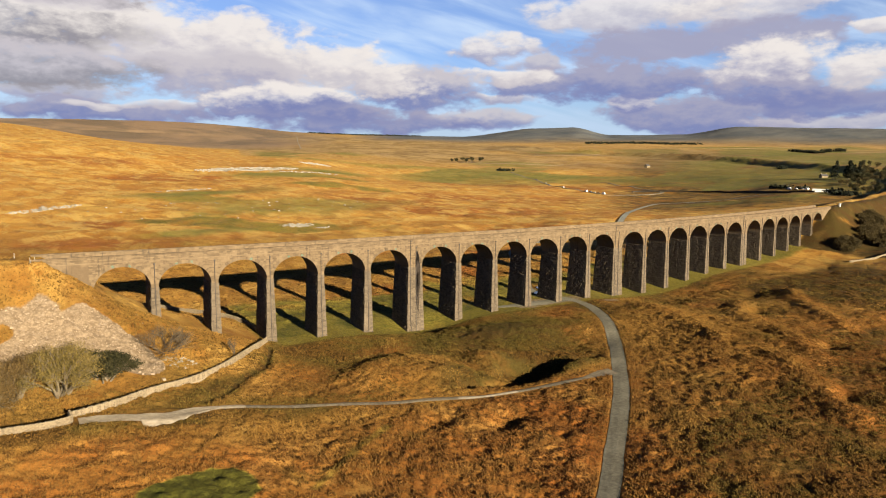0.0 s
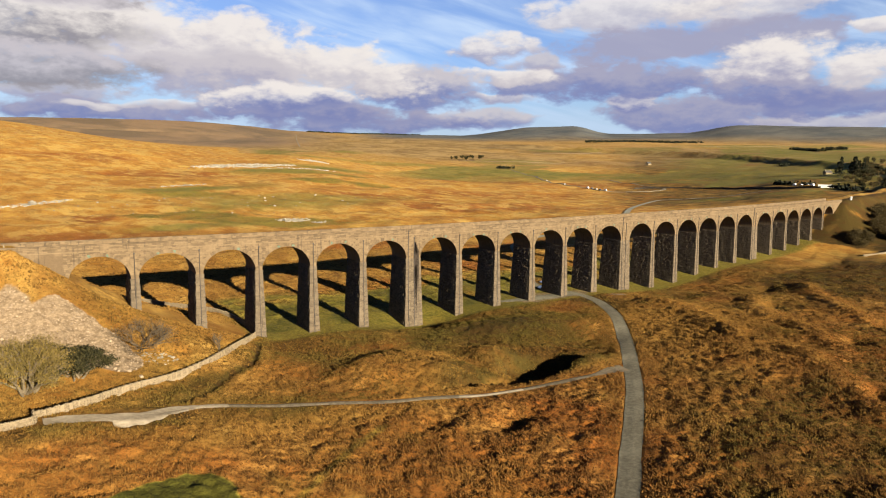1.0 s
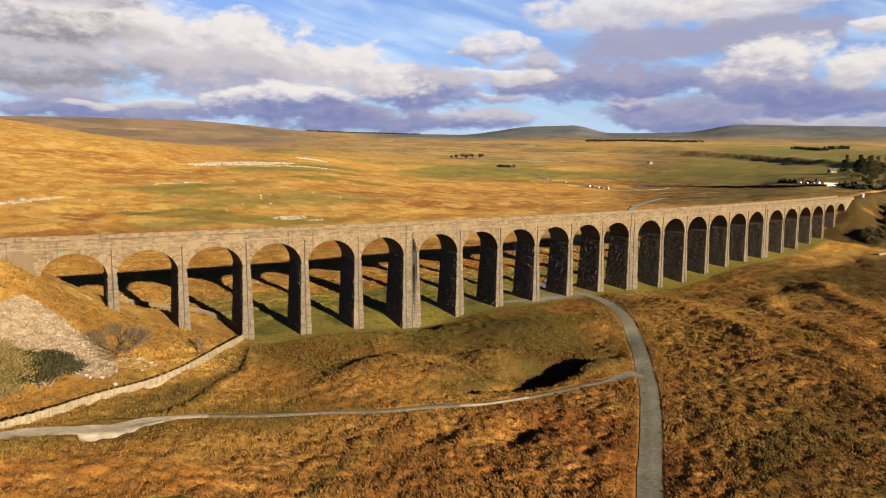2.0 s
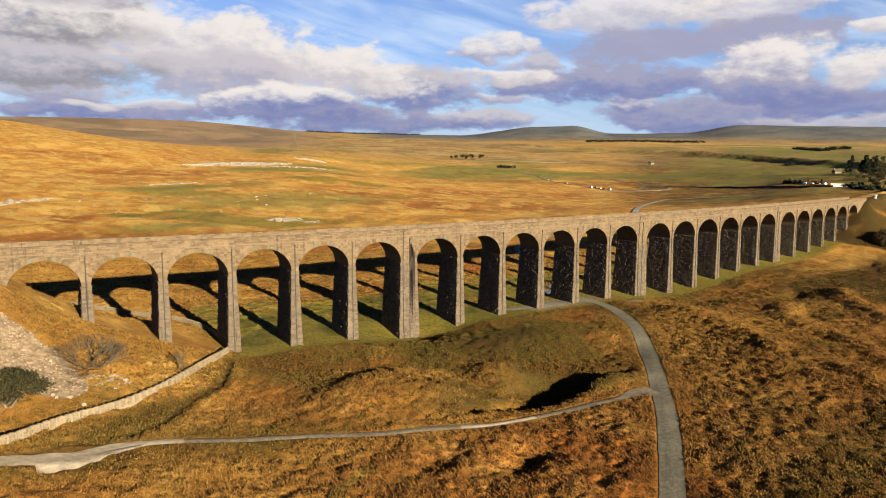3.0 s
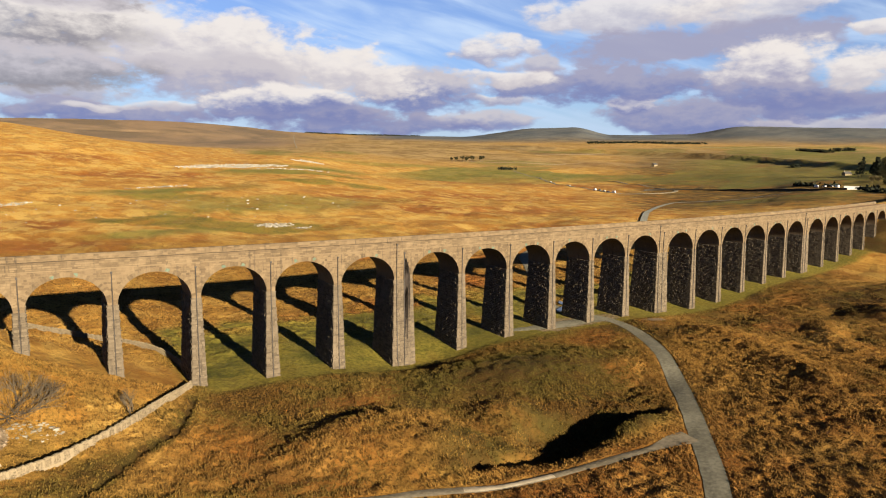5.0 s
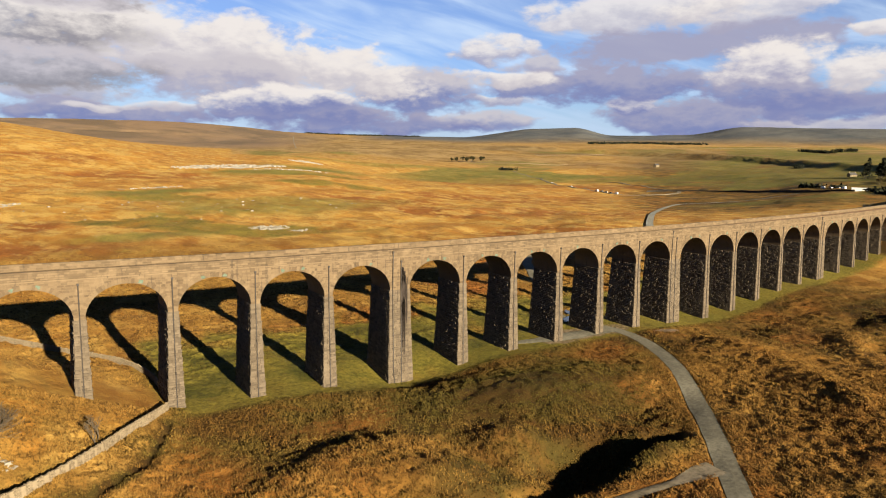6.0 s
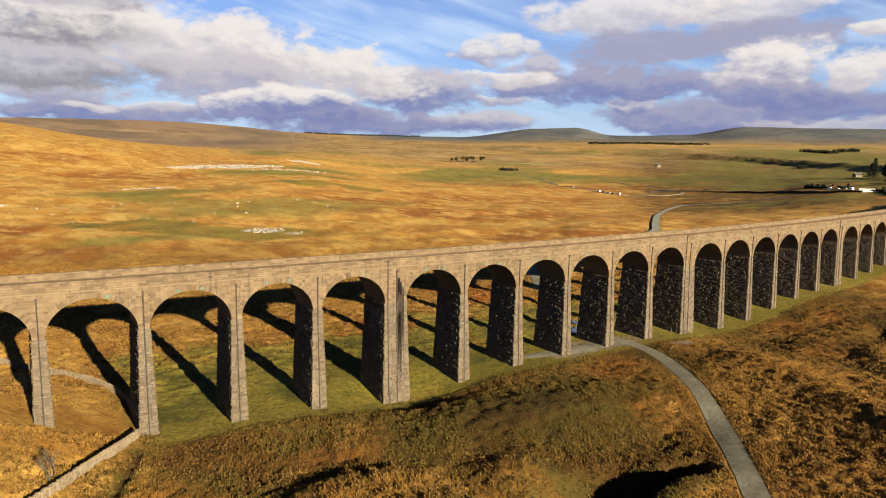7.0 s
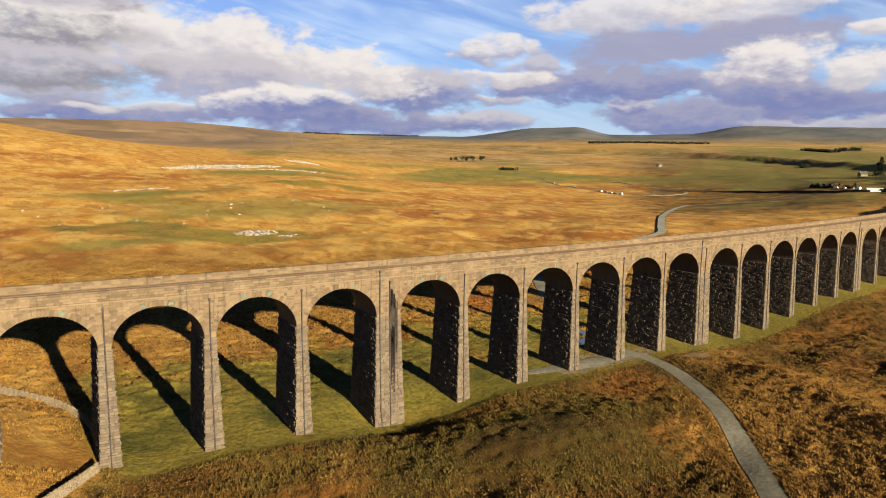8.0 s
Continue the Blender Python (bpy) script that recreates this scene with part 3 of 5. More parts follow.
def covers(x, y):
    """Share of green turf, rusty bracken and bare stone."""
    s, off = along(x, y)
    r = np.hypot(x - HUB[0], y - HUB[1])
    bear = np.degrees(np.arctan2(x - HUB[0], y - HUB[1]))
    wood = fbm(x, y, 9, 3, 33)
    green = 0.9 * np.exp(-(np.maximum(0, np.abs(off + 4) - 7) / 5) ** 2) * step(s, -58, -45) * (1 - step(s, 250, 275))
    green = np.maximum(green, (0.95 + 0.25 * wood) * step(off, -52, -34) * (1 - step(off, -4, 0)) * step(s, -60, -45) * (1 - step(s, 60, 75)))
    green = np.maximum(green, (0.8 + 0.45 * wood) * step(off, -75, -35) * (1 - step(off, -8, -2)) * step(s, -62, -45) * (1 - step(s, 150, 190)))
    green = np.maximum(green, 0.62 * bump(x, y, 12, -61, 16, 3.5))
    green = np.maximum(green, 0.6 * np.exp(-(to_line(x, y, ROAD) / 4.0) ** 2))
    green = np.maximum(green, np.maximum(1.3 * lawn(x, y), 0.5 * bump(x, y, -98, -54, 14, 4)))
    green = np.maximum(green, 0.95 * bump(x, y, 16, -25, 46, 20) + 0.55 * bump(x, y, -60, -16, 14, 12, 45) + 0.4 * wood * bump(x, y, 120, -45, 70, 40))
    green = np.maximum(green, 0.62 * bump(x, y, 20, 300, 120, 36, 20) * (0.9 + 0.4 * wood) + 0.8 * bump(x, y, 190, 640, 90, 40) + 0.3 * bump(x, y, 70, 345, 90, 40) + 0.9 * bump(x, y, 40, 450, 70, 26) + 0.7 * bump(x, y, -12, 222, 55, 15) + 0.6 * bump(x, y, 105, 216, 45, 14) + 0.9 * bump(x, y, 310, 760, 90, 45) + 0.5 * bump(x, y, 470, 1150, 160, 90))
    fields = step(fbm(x, y, 300, 3, 21), -0.22, 0.05) * step(r, 800, 1050) * step(bear, 20, 30) * (1 - step(r, 3000, 4300) * 0.3)
    fields = np.maximum(fields, 0.8 * step(bear, 50, 56) * step(r, 620, 720) * (1 - step(r, 1300, 1700)) * step(fbm(x, y, 160, 2, 27), -0.35, 0.0))
    green = np.maximum(green, 0.45 * fields)
    green = np.maximum(green, 0.62 * step(r, 2900, 3500) * step(bear, 26, 36))
    green = np.maximum(green, 0.22 + 0.5 * wood) * 1.0 - 0.18
    rust = step(fbm(x, y, 34, 3, 41), 0.0, 0.45) * (1 - far_mask(r)) + far_mask(r) * 0.4 * step(fbm(x, y, 160, 3, 43), 0.05, 0.5) * (1 - step(r, 900, 1600))
    rust = rust * (1 - 0.9 * (1 - step(s, -75, -45)) * (1 - far_mask(r)))
    rust = np.maximum(rust, 0.9 * np.maximum(np.maximum(bump(x, y, 800, 775, 90, 70, -35), bump(x, y, 408, 400, 110, 50, 5)), bump(x, y, 1115, 865, 110, 80, -50)))
    rust = np.maximum(rust, (0.42 + 0.5 * fbm(x, y, 22, 3, 47)) * step(-y, 66, 78) * (1 - far_mask(r)))
    rust = np.maximum(rust, 0.4 * step(x - y, 105, 150) * step(-y, 45, 70) * (1 - step(r, 250, 330)))
    heath = 0.6 * step(fbm(x, y, 500, 3, 61), 0.18, 0.4) * step(r, 1500, 2200) * step(bear, 24, 34)
    heath = np.maximum(heath, 0.2 * step(r, 2900, 3600) * (1 - step(bear, 22, 26)))
    patch = fbm(x, y, 18, 3, 63)
    west = step(off, 2, 6) * np.maximum(step(s, -75, -40), step(off, 26, 40)) * (1 - far_mask(r) * 0.6)
    heath = np.maximum(heath, west * (1 - 0.4 * step(-y, 70, 85) * (1 - step(x - y, 90, 110))) * (0.50 + 0.30 * patch + 0.45 * bump(x, y, 25, -28, 50, 22) + 0.35 * np.exp(-(to_line(x, y, GULLY) / 9) ** 2) + 0.35 * bump(x, y, -38, -12, 24, 13) + 0.4 * bump(x, y, 10, -61, 18, 4)))
    heath = np.maximum(heath, (0.46 + 0.25 * patch) * step(x - y, 95, 140) * step(off, 14, 28) * (1 - far_mask(r)))
    heath = np.maximum(heath, (0.92 + 0.3 * patch) * step(s, 250, 260) * step(off, -6, -1) * (1 - step(s, 420, 520)))
    heath = np.maximum(heath, 0.42 * (1 - step(s, -75, -50)) * (1 - far_mask(r)) * step(off, -2, 4))
    heath = np.maximum(heath, 0.62 * step(bear, 42, 50) * step(r, 420, 700) * (1 - step(r, 2600, 3200)))
    # rusty and green stretches of the moor behind the line
    for cx, cy, rx, ry, turn in ((200, 378, 75, 34, -25), (235, 276, 120, 44, -30), (200, 154, 70, 26, -35), (325, 414, 110, 45, -30), (560, 620, 190, 60, -38), (-47, 277, 34, 20, 0), (-72, 205, 45, 22, 0), (65, 604, 75, 46, 0), (-11, 747, 75, 42, 0), (1220, 1020, 190, 80, -45)):
        rust = np.maximum(rust, 0.95 * spot(x, y, cx, cy, rx, ry, turn))
    for cx, cy, rx, ry, turn in ((4, 279, 44, 24, -5), (36, 240, 66, 26, -15), (28, 408, 46, 28, -5), (195, 508, 70, 28, -20), (217, 630, 90, 36, -20), (775, 800, 170, 60, -42), (850, 594, 190, 60, -55), (735, 334, 120, 40, -70)):
        got = spot(x, y, cx, cy, rx, ry, turn, 40, 89)
        green, rust = np.maximum(green, 0.6 * got), rust * (1 - 0.8 * got)
    # golden knolls and the red-brown flat by the path
    gold = np.clip(bump(x, y, -24, -43, 20, 9) + 0.35 * bump(x, y, -52, -30, 14, 12) + 0.7 * bump(x, y, 45, -17, 16, 8, 35) + 0.7 * bump(x, y, -40, -66, 40, 9) + 0.95 * bump(x, y, 62, -44, 26, 20) + 0.9 * bump(x, y, 44, -74, 16, 20, 40) + 0.6 * bump(x, y, 95, -62, 26, 10, -20), 0, 1) * (0.8 + 0.5 * wood)
    rust = rust * (1 - 0.9 * np.clip(gold, 0, 1))
    heath, green = heath * (1 - 0.8 * gold), green * (1 - 0.75 * gold * (1 - lawn(x, y)))
    front = step(-y, 54, 60) * (1 - far_mask(r))
    heath = heath * (1 - 0.55 * front * (1 - step(x - y, 88, 104)))
    flat = step(-y, 60, 72) * (1 - far_mask(r)) * (1 - lawn(x, y)) * (1 - 0.6 * step(x - y, 96, 110) * (1 - step(-y, 92, 108)))
    rust = np.maximum(rust, flat * np.clip(0.62 + 0.5 * fbm(x, y, 15, 3, 101) + 0.3 * step(-y, 92, 104), 0, 1))
    heath = np.maximum(heath, 0.6 * flat * step(x - y, 96, 112) * step(-y, 86, 100))
    green = np.maximum(green, 0.55 * np.exp(-(to_line(x, y, [(-48, -70), (-58, -76), (-72, -87)]) / 1.6) ** 2))
    rust = np.maximum(rust, front * np.clip(0.95 * bump(x, y, -102, -64, 16, 9) + 0.8 * bump(x, y, -20, -92, 22, 14), 0, 1) * (0.8 + 0.4 * wood))
    rust = np.maximum(rust, 0.85 * spot(x, y, 52, -14, 13, 7, 30, 9))
    heath = np.maximum(heath, (0.8 + 0.22 * patch) * step(s, 110, 150) * step(off, 16, 30) * (1 - step(s, 330, 400)) * (1 - far_mask(r)))
    for line in RIDGES:
        crest = np.exp(-(to_line(x, y, line) / 3.6) ** 2) * np.clip(0.75 + 0.5 * wood, 0, 1)
        heath, rust = heath * (1 - 0.85 * crest), rust * (1 - 0.7 * crest)
    # darker cover along the ditch line
    heath = np.maximum(heath, 0.95 * np.exp(-(to_line(x, y, DITCH) / 2.2) ** 2))
    heath = np.maximum(heath, 0.75 * bump(x, y, -76, -37, 24, 6.5, 38))
    bank = bump(x, y, 12, -60.5, 18, 4.5)
    heath, green, rust = np.maximum(heath, 0.8 * bank), np.maximum(green, 0.5 * bank), rust * (1 - bank)
    # spoil banks below the north end
    f1 = fbm(x, y, 7, 3, 51)
    one = step(-104.5 - x + 4 * f1, -3, 1) * step(-6.5 + 3 * f1 - y, -2, 1.5) * step(y + 26 + 4 * f1, -2, 2) * (1 - 0.9 * step(bump(x, y, -115.5, -11.5, 3.2, 2.2) + 0.3 * f1, 0.3, 0.6))
    two = 1 - to_line(x, y, [(-98, -12.5), (-93.5, -17), (-88.5, -22)]) / 6.2
    link = 1 - to_line(x, y, [(-105, -15), (-98, -18)]) / 4.5
    scree = np.maximum(one, step(np.maximum(two, link) + 0.3 * f1 + 0.1 * wood, -0.05, 0.2))
    stone = np.clip(scree, 0, 1)
    stone = np.maximum(stone, step(bump(x, y, 60, 3, 20, 7) + 0.3 * f1, 0.45, 0.6) * 0.62)
    stone = np.maximum(stone, step(bump(x, y, 83, -6, 6, 3) + 0.3 * f1, 0.4, 0.6) * 0.8)
    stone = np.maximum(stone, 0.35 * step(bump(x, y, -66, 24, 14, 6, -30) + 0.4 * f1, 0.45, 0.7))
    return np.stack([np.clip(green, 0, 1), np.clip(rust, 0, 1), np.clip(stone, 0, 1), np.clip(heath, 0, 1)], -1)


def meadows(x, y):
    """Walled grass fields of the valley, each with its own sward, and painted distance haze."""
    r = np.hypot(x - HUB[0], y - HUB[1])
    bear = np.degrees(np.arctan2(x - HUB[0], y - HUB[1]))
    wx, wy = x + 40 * fbm(x, y, 300, 2, 91), y + 40 * fbm(x, y, 300, 2, 92)
    a, b = np.floor((wx * 0.86 + wy * 0.5) / 190), np.floor((wy * 0.86 - wx * 0.5) / 130)
    own = np.abs(np.modf(np.sin(a * 127.1 + b * 311.7) * 43758.5)[0])
    where = step(bear, 26, 33) * step(r, 900, 1150) * (1 - step(r, 2500, 3100)) * step(fbm(x, y, 700, 2, 93), -0.25, 0.15)
    where = np.maximum(where, step(bear, 49, 55) * step(r, 640, 760) * (1 - step(r, 2700, 3200)))
    where = np.maximum(where, step(bear, 17.5, 19) * (1 - step(bear, 25, 28)) * step(r, 1300, 1450) * (1 - step(r, 1900, 2100)))
    sward = where * np.where(own > 0.36, 0.25 + 0.75 * own, 0.06)
    for cx, cy, rx, ry, turn in ((1010, 1200, 120, 90, -10), (1560, 1600, 130, 90, -45), (2380, 1540, 260, 110, -42), (1560, 790, 190, 90, 10), (2640, 1280, 150, 90, -40), (750, 515, 60, 26, -65), (790, 365, 130, 60, -70), (1200, 640, 120, 60, 20), (540, 1110, 150, 34, -28), (680, 1040, 110, 40, -30), (945, 1124, 80, 40, -40)):
        sward = np.maximum(sward, 0.9 * step(bump(x, y, cx, cy, rx, ry, turn) + 0.25 * fbm(x, y, 120, 2, 97), 0.3, 0.55) * (0.6 + 0.4 * own))
    for cx, cy, rx, ry, turn in ((95, 345, 115, 55, 12), (45, 452, 75, 28, 20), (310, 760, 110, 50, 20), (-10, 222, 60, 16, 5), (190, 640, 90, 36, 15)):
        sward = np.maximum(sward, 0.62 * step(bump(x, y, cx, cy, rx, ry, turn) + 0.45 * fbm(x, y, 60, 3, 98), 0.2, 0.8))
    # range mask of the haze painted on the far fells
    hazy_fell = np.maximum(step(r, 3100, 3700) * step(bear, 25, 30), 0.30 * step(r, 2500, 3200) * (1 - step(bear, 22, 26)))
    # range masks of the haze-dulled moor and left ridge
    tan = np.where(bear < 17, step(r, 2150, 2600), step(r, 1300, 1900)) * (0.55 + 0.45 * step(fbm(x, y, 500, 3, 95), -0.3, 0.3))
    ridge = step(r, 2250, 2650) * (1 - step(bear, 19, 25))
    return np.stack([sward, hazy_fell * (1 - ridge), tan, ridge], -1)


def far_mask(r):
    return step(r, 300, 420)


def make_ground():
    fine = np.radians(np.arange(-42, 102, 0.26))
    rest = np.radians(np.arange(102, 318, 4.0))
    ang = np.concatenate([fine, rest])
    rr = np.concatenate([[0.5, 8, 16, 24, 32, 38], np.arange(42, 300, 0.66), 300 * 1.0155 ** np.arange(0, 180)])
    rr = rr[rr < 4720]
    cx, cy = -75.0, -130.0
    A, R = np.meshgrid(ang, rr, indexing="ij")
    x, y = cx + np.sin(A) * R, cy + np.cos(A) * R
    x, y = x.ravel(), y.ravel()
    z = ground(x, y)
    na, nr = len(ang), len(rr)
    i = np.arange(na)[:, None] * nr + np.arange(nr - 1)[None, :]
    j = ((np.arange(na) + 1) % na)[:, None] * nr + np.arange(nr - 1)[None, :]
    faces = np.stack([i, i + 1, j + 1, j], -1).reshape(-1, 4)[:, ::-1]
    me = mesh_from("ground", np.stack([x, y, z], -1), faces, MOOR, True)
    paint(me, "cover", covers(x, y))
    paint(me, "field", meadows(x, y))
    # where tussocks grow: mask for litter and painted shade between them
    litter_shade = (1 - step(np.hypot(x + 80, y + 140), 290, 420)) * step(y, -400, -300) * (1 - 0.35 * step(-x, 44, 58) * (1 - step(-x, 76, 88)) * step(y, -36, -24))
    paint(me, "rock", np.stack([limestone(x, y), litter_shade, 0 * x, 0 * x], -1))
    return tagged(new("ground", me), "open moorland of golden grass and rusty bracken", "ground", kind="structure")


make_ground()


def strip(name, line, half, mat, lift, label, cross=5, wob=0.0):
    pts = [Vector(p).to_2d() for p in line]
    dense = []
    for a, b in zip(pts, pts[1:]):
        k = max(1, int((b - a).length / 1.2))
        dense += [a.lerp(b, j / k) for j in range(k)]
    dense.append(pts[-1])
    P = np.array([tuple(p) for p in dense])
    T = np.gradient(P, axis=0)
    T /= np.linalg.norm(T, axis=1)[:, None]
    Nn = np.stack([-T[:, 1], T[:, 0]], 1)
    w = half * np.ones(len(P)) if not callable(half) else half(P[:, 0], P[:, 1])
    verts = []
    for c in range(cross):
        q = -1 + 2 * c / (cross - 1)
        e = wob * fbm(P[:, 0] + 50 * q, P[:, 1], 5, 2, 61) * abs(q)
        xy = P + Nn * ((w + e) * q)[:, None]
        base = ground(xy[:, 0], xy[:, 1])
        out = 0.6 * step(np.hypot(P[:, 0] + 80, P[:, 1] + 140), 250, 420)
        verts.append(np.column_stack([xy, base + lift * (1.0 - 0.45 * q * q) + out]))
    V = np.stack(verts, 1).reshape(-1, 3)
    n = len(P)
    i = np.arange(n - 1)[:, None] * cross + np.arange(cross - 1)[None, :]
    f = np.stack([i, i + cross, i + cross + 1, i + 1], -1).reshape(-1, 4)
    ob = new(name, mesh_from(name, V, f[:, ::-1], mat, True))
    return tagged(ob, label, "road", kind="structure")


strip("road", [p for p in ROAD if p[0] < 128.5], 1.9, GRAVEL, 0.17, "grey gravel farm track crossing the moor", 7, 0.12)
# paler grey for the far part of the track
FAR_GRAVEL = simple_material("far_grey_gravel", (0.150, 0.150, 0.125), (0.250, 0.250, 0.215), 0.9)
strip("road", [p for p in ROAD if p[0] > 127], 2.1, FAR_GRAVEL, 0.18, "pale grey gravel track winding over the moor", 7, 0.12)
strip("road", smooth_line([(36, 3.5), (44, 2.6), (53, 2.2), (62, 2.6), (70, 2.5)]), lambda x, y: 1.2 + 1.7 * step(x, 38, 54), GRAVEL, 0.16, "blue-grey gravel yard under the arches", 9, 0.9)
FOOT = simple_material("path_gravel", (0.09, 0.076, 0.053), (0.18, 0.152, 0.11), 0.7)
strip("road", [p for p in PATH if p[0] > -74], lambda x, y: 0.9 + 1.5 * step(x, 8, 19), FOOT, 0.2, "narrow gravel path joining the farm track", 7, 0.3)
# pale strip added in place of a short concrete culvert slab
strip("road", [p for p in PATH if -27 < p[0] < -11], 0.8, PALE_GRAVEL, 0.222, "short pale stretch of the path at the culvert slab", 7, 0.3)
strip("road", [p for p in PATH if p[0] < -70], lambda x, y: 0.95 + 1.0 * step(-x, 76, 86), PALE_GRAVEL, 0.2, "pale gravel track beside the dry stone wall", 7, 0.3)
strip("road", smooth_line([(-93.4, -51.3), (-90, -51.2), (-86, -50.6), (-82, -49.6), (-78, -48.6)]), lambda x, y: 0.5 + 2.1 * step(-x, 79, 88), PALE_GRAVEL, 0.23, "pale gravel lay-by beside the track", 9, 0.35)


def make_puddle(x, y, long, wide, turn, seed):
    """A shallow pool of rain water lying on the track."""
    r = random.Random(seed)
    n = 22
    ring = []
    for k in range(n):
        a, e = 2 * math.pi * k / n, r.uniform(0.75, 1.1)
        u, w = long * e * math.cos(a), wide * e * math.sin(a)
        q = radians(turn)
        ring.append((x + u * math.cos(q) - w * math.sin(q), y + u * math.sin(q) + w * math.cos(q)))
    z = float(np.max(ground([p[0] for p in ring], [p[1] for p in ring]))) + 0.2
    bm = bmesh.new()
    rim = [bm.verts.new((px, py, z)) for px, py in ring]
    low = [bm.verts.new((px, py, z - 0.9)) for px, py in ring]
    bm.faces.new(rim)
    for k in range(n):
        bm.faces.new((rim[k], low[k], low[(k + 1) % n], rim[(k + 1) % n]))
    bmesh.ops.recalc_face_normals(bm, faces=bm.faces)
    me = bpy.data.meshes.new("puddle")
    bm.to_mesh(me)
    bm.free()
    me.materials.append(WATER)
    return tagged(new("puddle", me), "shallow rain puddle on the gravel track", "puddle", kind="structure")


WATER = simple_material("puddle_water", (0.030, 0.036, 0.040), (0.050, 0.058, 0.062), 1.5, 0.2, 0.02)
make_puddle(66.5, 15.8, 3.6, 1.3, 35, 1)
make_puddle(72.4, 22.0, 2.6, 1.0, 60, 2)

# ---- the viaduct ----
EXTRA = 1.577
THICK = (0, 6, 12, 18, 24)


def pier_s(i):
    n = abs(i - 6)
    sg = (i > 6) - (i < 6)
    return sg * (n * 15.55 + 2 * EXTRA * (n // 6) + (EXTRA if n % 6 else 0))


def pier_w(i):
    return 1.85 + (2 * EXTRA if i in THICK else 0)


DEPTH = 8.6


def top_z(s):
    return 27.0 + RISE * s


SPRING, CROWN, CORNICE, PARAPET = -6.4, -0.4, 1.0, 2.65


def part(name, bm, mat, parent=None, label=""):
    me = bpy.data.meshes.new(name)
    bm.to_mesh(me)
    bm.free()
    me.materials.append(mat)
    ob = new(name, me)
    ob.parent = parent
    return tagged(ob, label)


def box_loft(bm, rings):
    """A closed solid through rings of equal point count."""
    rows = [[bm.verts.new(p) for p in r] for r in rings]
    for a, b in zip(rows, rows[1:]):
        for i in range(len(a)):
            j = (i + 1) % len(a)
            bm.faces.new((a[i], a[j], b[j], b[i]))
    bm.faces.new(rows[0][::-1])
    bm.faces.new(rows[-1])
    bmesh.ops.recalc_face_normals(bm, faces=bm.faces)


BATTER = 0.0425
viaduct = tagged(new("railway_viaduct"), "long curved stone railway viaduct of twenty-four arches", "viaduct")


def ring_at(s, half, front, back, z):
    return [via(s - half, front, z), via(s + half, front, z), via(s + half, back, z), via(s - half, back, z)]


def pier_shape(i, z):
    """Half width, front and back of pier i at height z."""
    s = pier_s(i)
    d = top_z(s) + SPRING - z
    return pier_w(i) / 2 + 0.03 * d, 0.1 + BATTER * d, -DEPTH - 0.1 - BATTER * d


class Stones:
    """Gathers rough blocks, five faces each, into one mesh."""

    def __init__(self):
        self.v, self.n = [], 0

    def add(self, c, u, w, n, a, b, out, inset=0.035):
        self.v.append((*c, *u, *w, *n, a, b, out, inset))

    def verts(self):
        q = np.array(self.v)
        c, u, w, n = q[:, 0:3], q[:, 3:6], q[:, 6:9], q[:, 9:12]
        a, b, out, inset = (q[:, k:k + 1] for k in (12, 13, 14, 15))
        rows = []
        for da, d in ((0 * inset, 0 * out - 0.06), (inset, out)):
            for sa, sb in ((-1, -1), (1, -1), (1, 1), (-1, 1)):
                rows.append(c + u * (sa * (a - da)) + w * (sb * (b - da)) + n * d)
        return np.stack(rows, 1).reshape(-1, 3)

    def object(self, name, mat, parent, label="", kind="stuff"):
        k = len(self.v)
        base = np.arange(k)[:, None, None] * 8
        quad = np.array([[4, 5, 6, 7], [0, 1, 5, 4], [1, 2, 6, 5], [2, 3, 7, 6], [3, 0, 4, 7]])
        ob = new(name, mesh_from(name, self.verts(), (base + quad[None]).reshape(-1, 4), mat))
        ob.parent = parent
        return tagged(ob, label, kind=kind)


def unit_block():
    """One rough block, 2 x 2 and 1 proud, shared by the single stones."""
    st = Stones()
    st.add((0, 0, 0), (1, 0, 0), (0, 1, 0), (0, 0, 1), 1, 1, 1, 0.12)
    v = st.verts()
    quad = [[4, 5, 6, 7], [0, 1, 5, 4], [1, 2, 6, 5], [2, 3, 7, 6], [3, 0, 4, 7]]
    return mesh_from("stone", v, quad, PIER_STONE)


BLOCK = unit_block()
rng = random.Random(5)


def courses(z0, z1, low=0.36, high=0.54):
    z = z0
    while z < z1 - 0.15:
        h = min(rng.uniform(low, high), z1 - z)
        yield z + h / 2, h
        z += h


def split(width, low=0.55, high=1.25):
    out, x = [], 0.0
    while x < width - 0.02:
        w = rng.uniform(low, high)
        if width - x - w < low * 0.6:
            w = width - x
        out.append((x + w / 2, w))
        x += w
    return out


def single_stone(c, u, w, n, a, b, out, parent):
    u, w, n = Vector(u), Vector(w), Vector(n)
    ob = new("stone", BLOCK)
    m = Matrix.Identity(4)
    for k, (axis, size) in enumerate(((u, a), (w, b), (n, out))):
        m.col[k][:3] = axis * size
    m.col[3][:3] = Vector(c)
    ob.parent = parent
    ob.matrix_world = m
    return ob


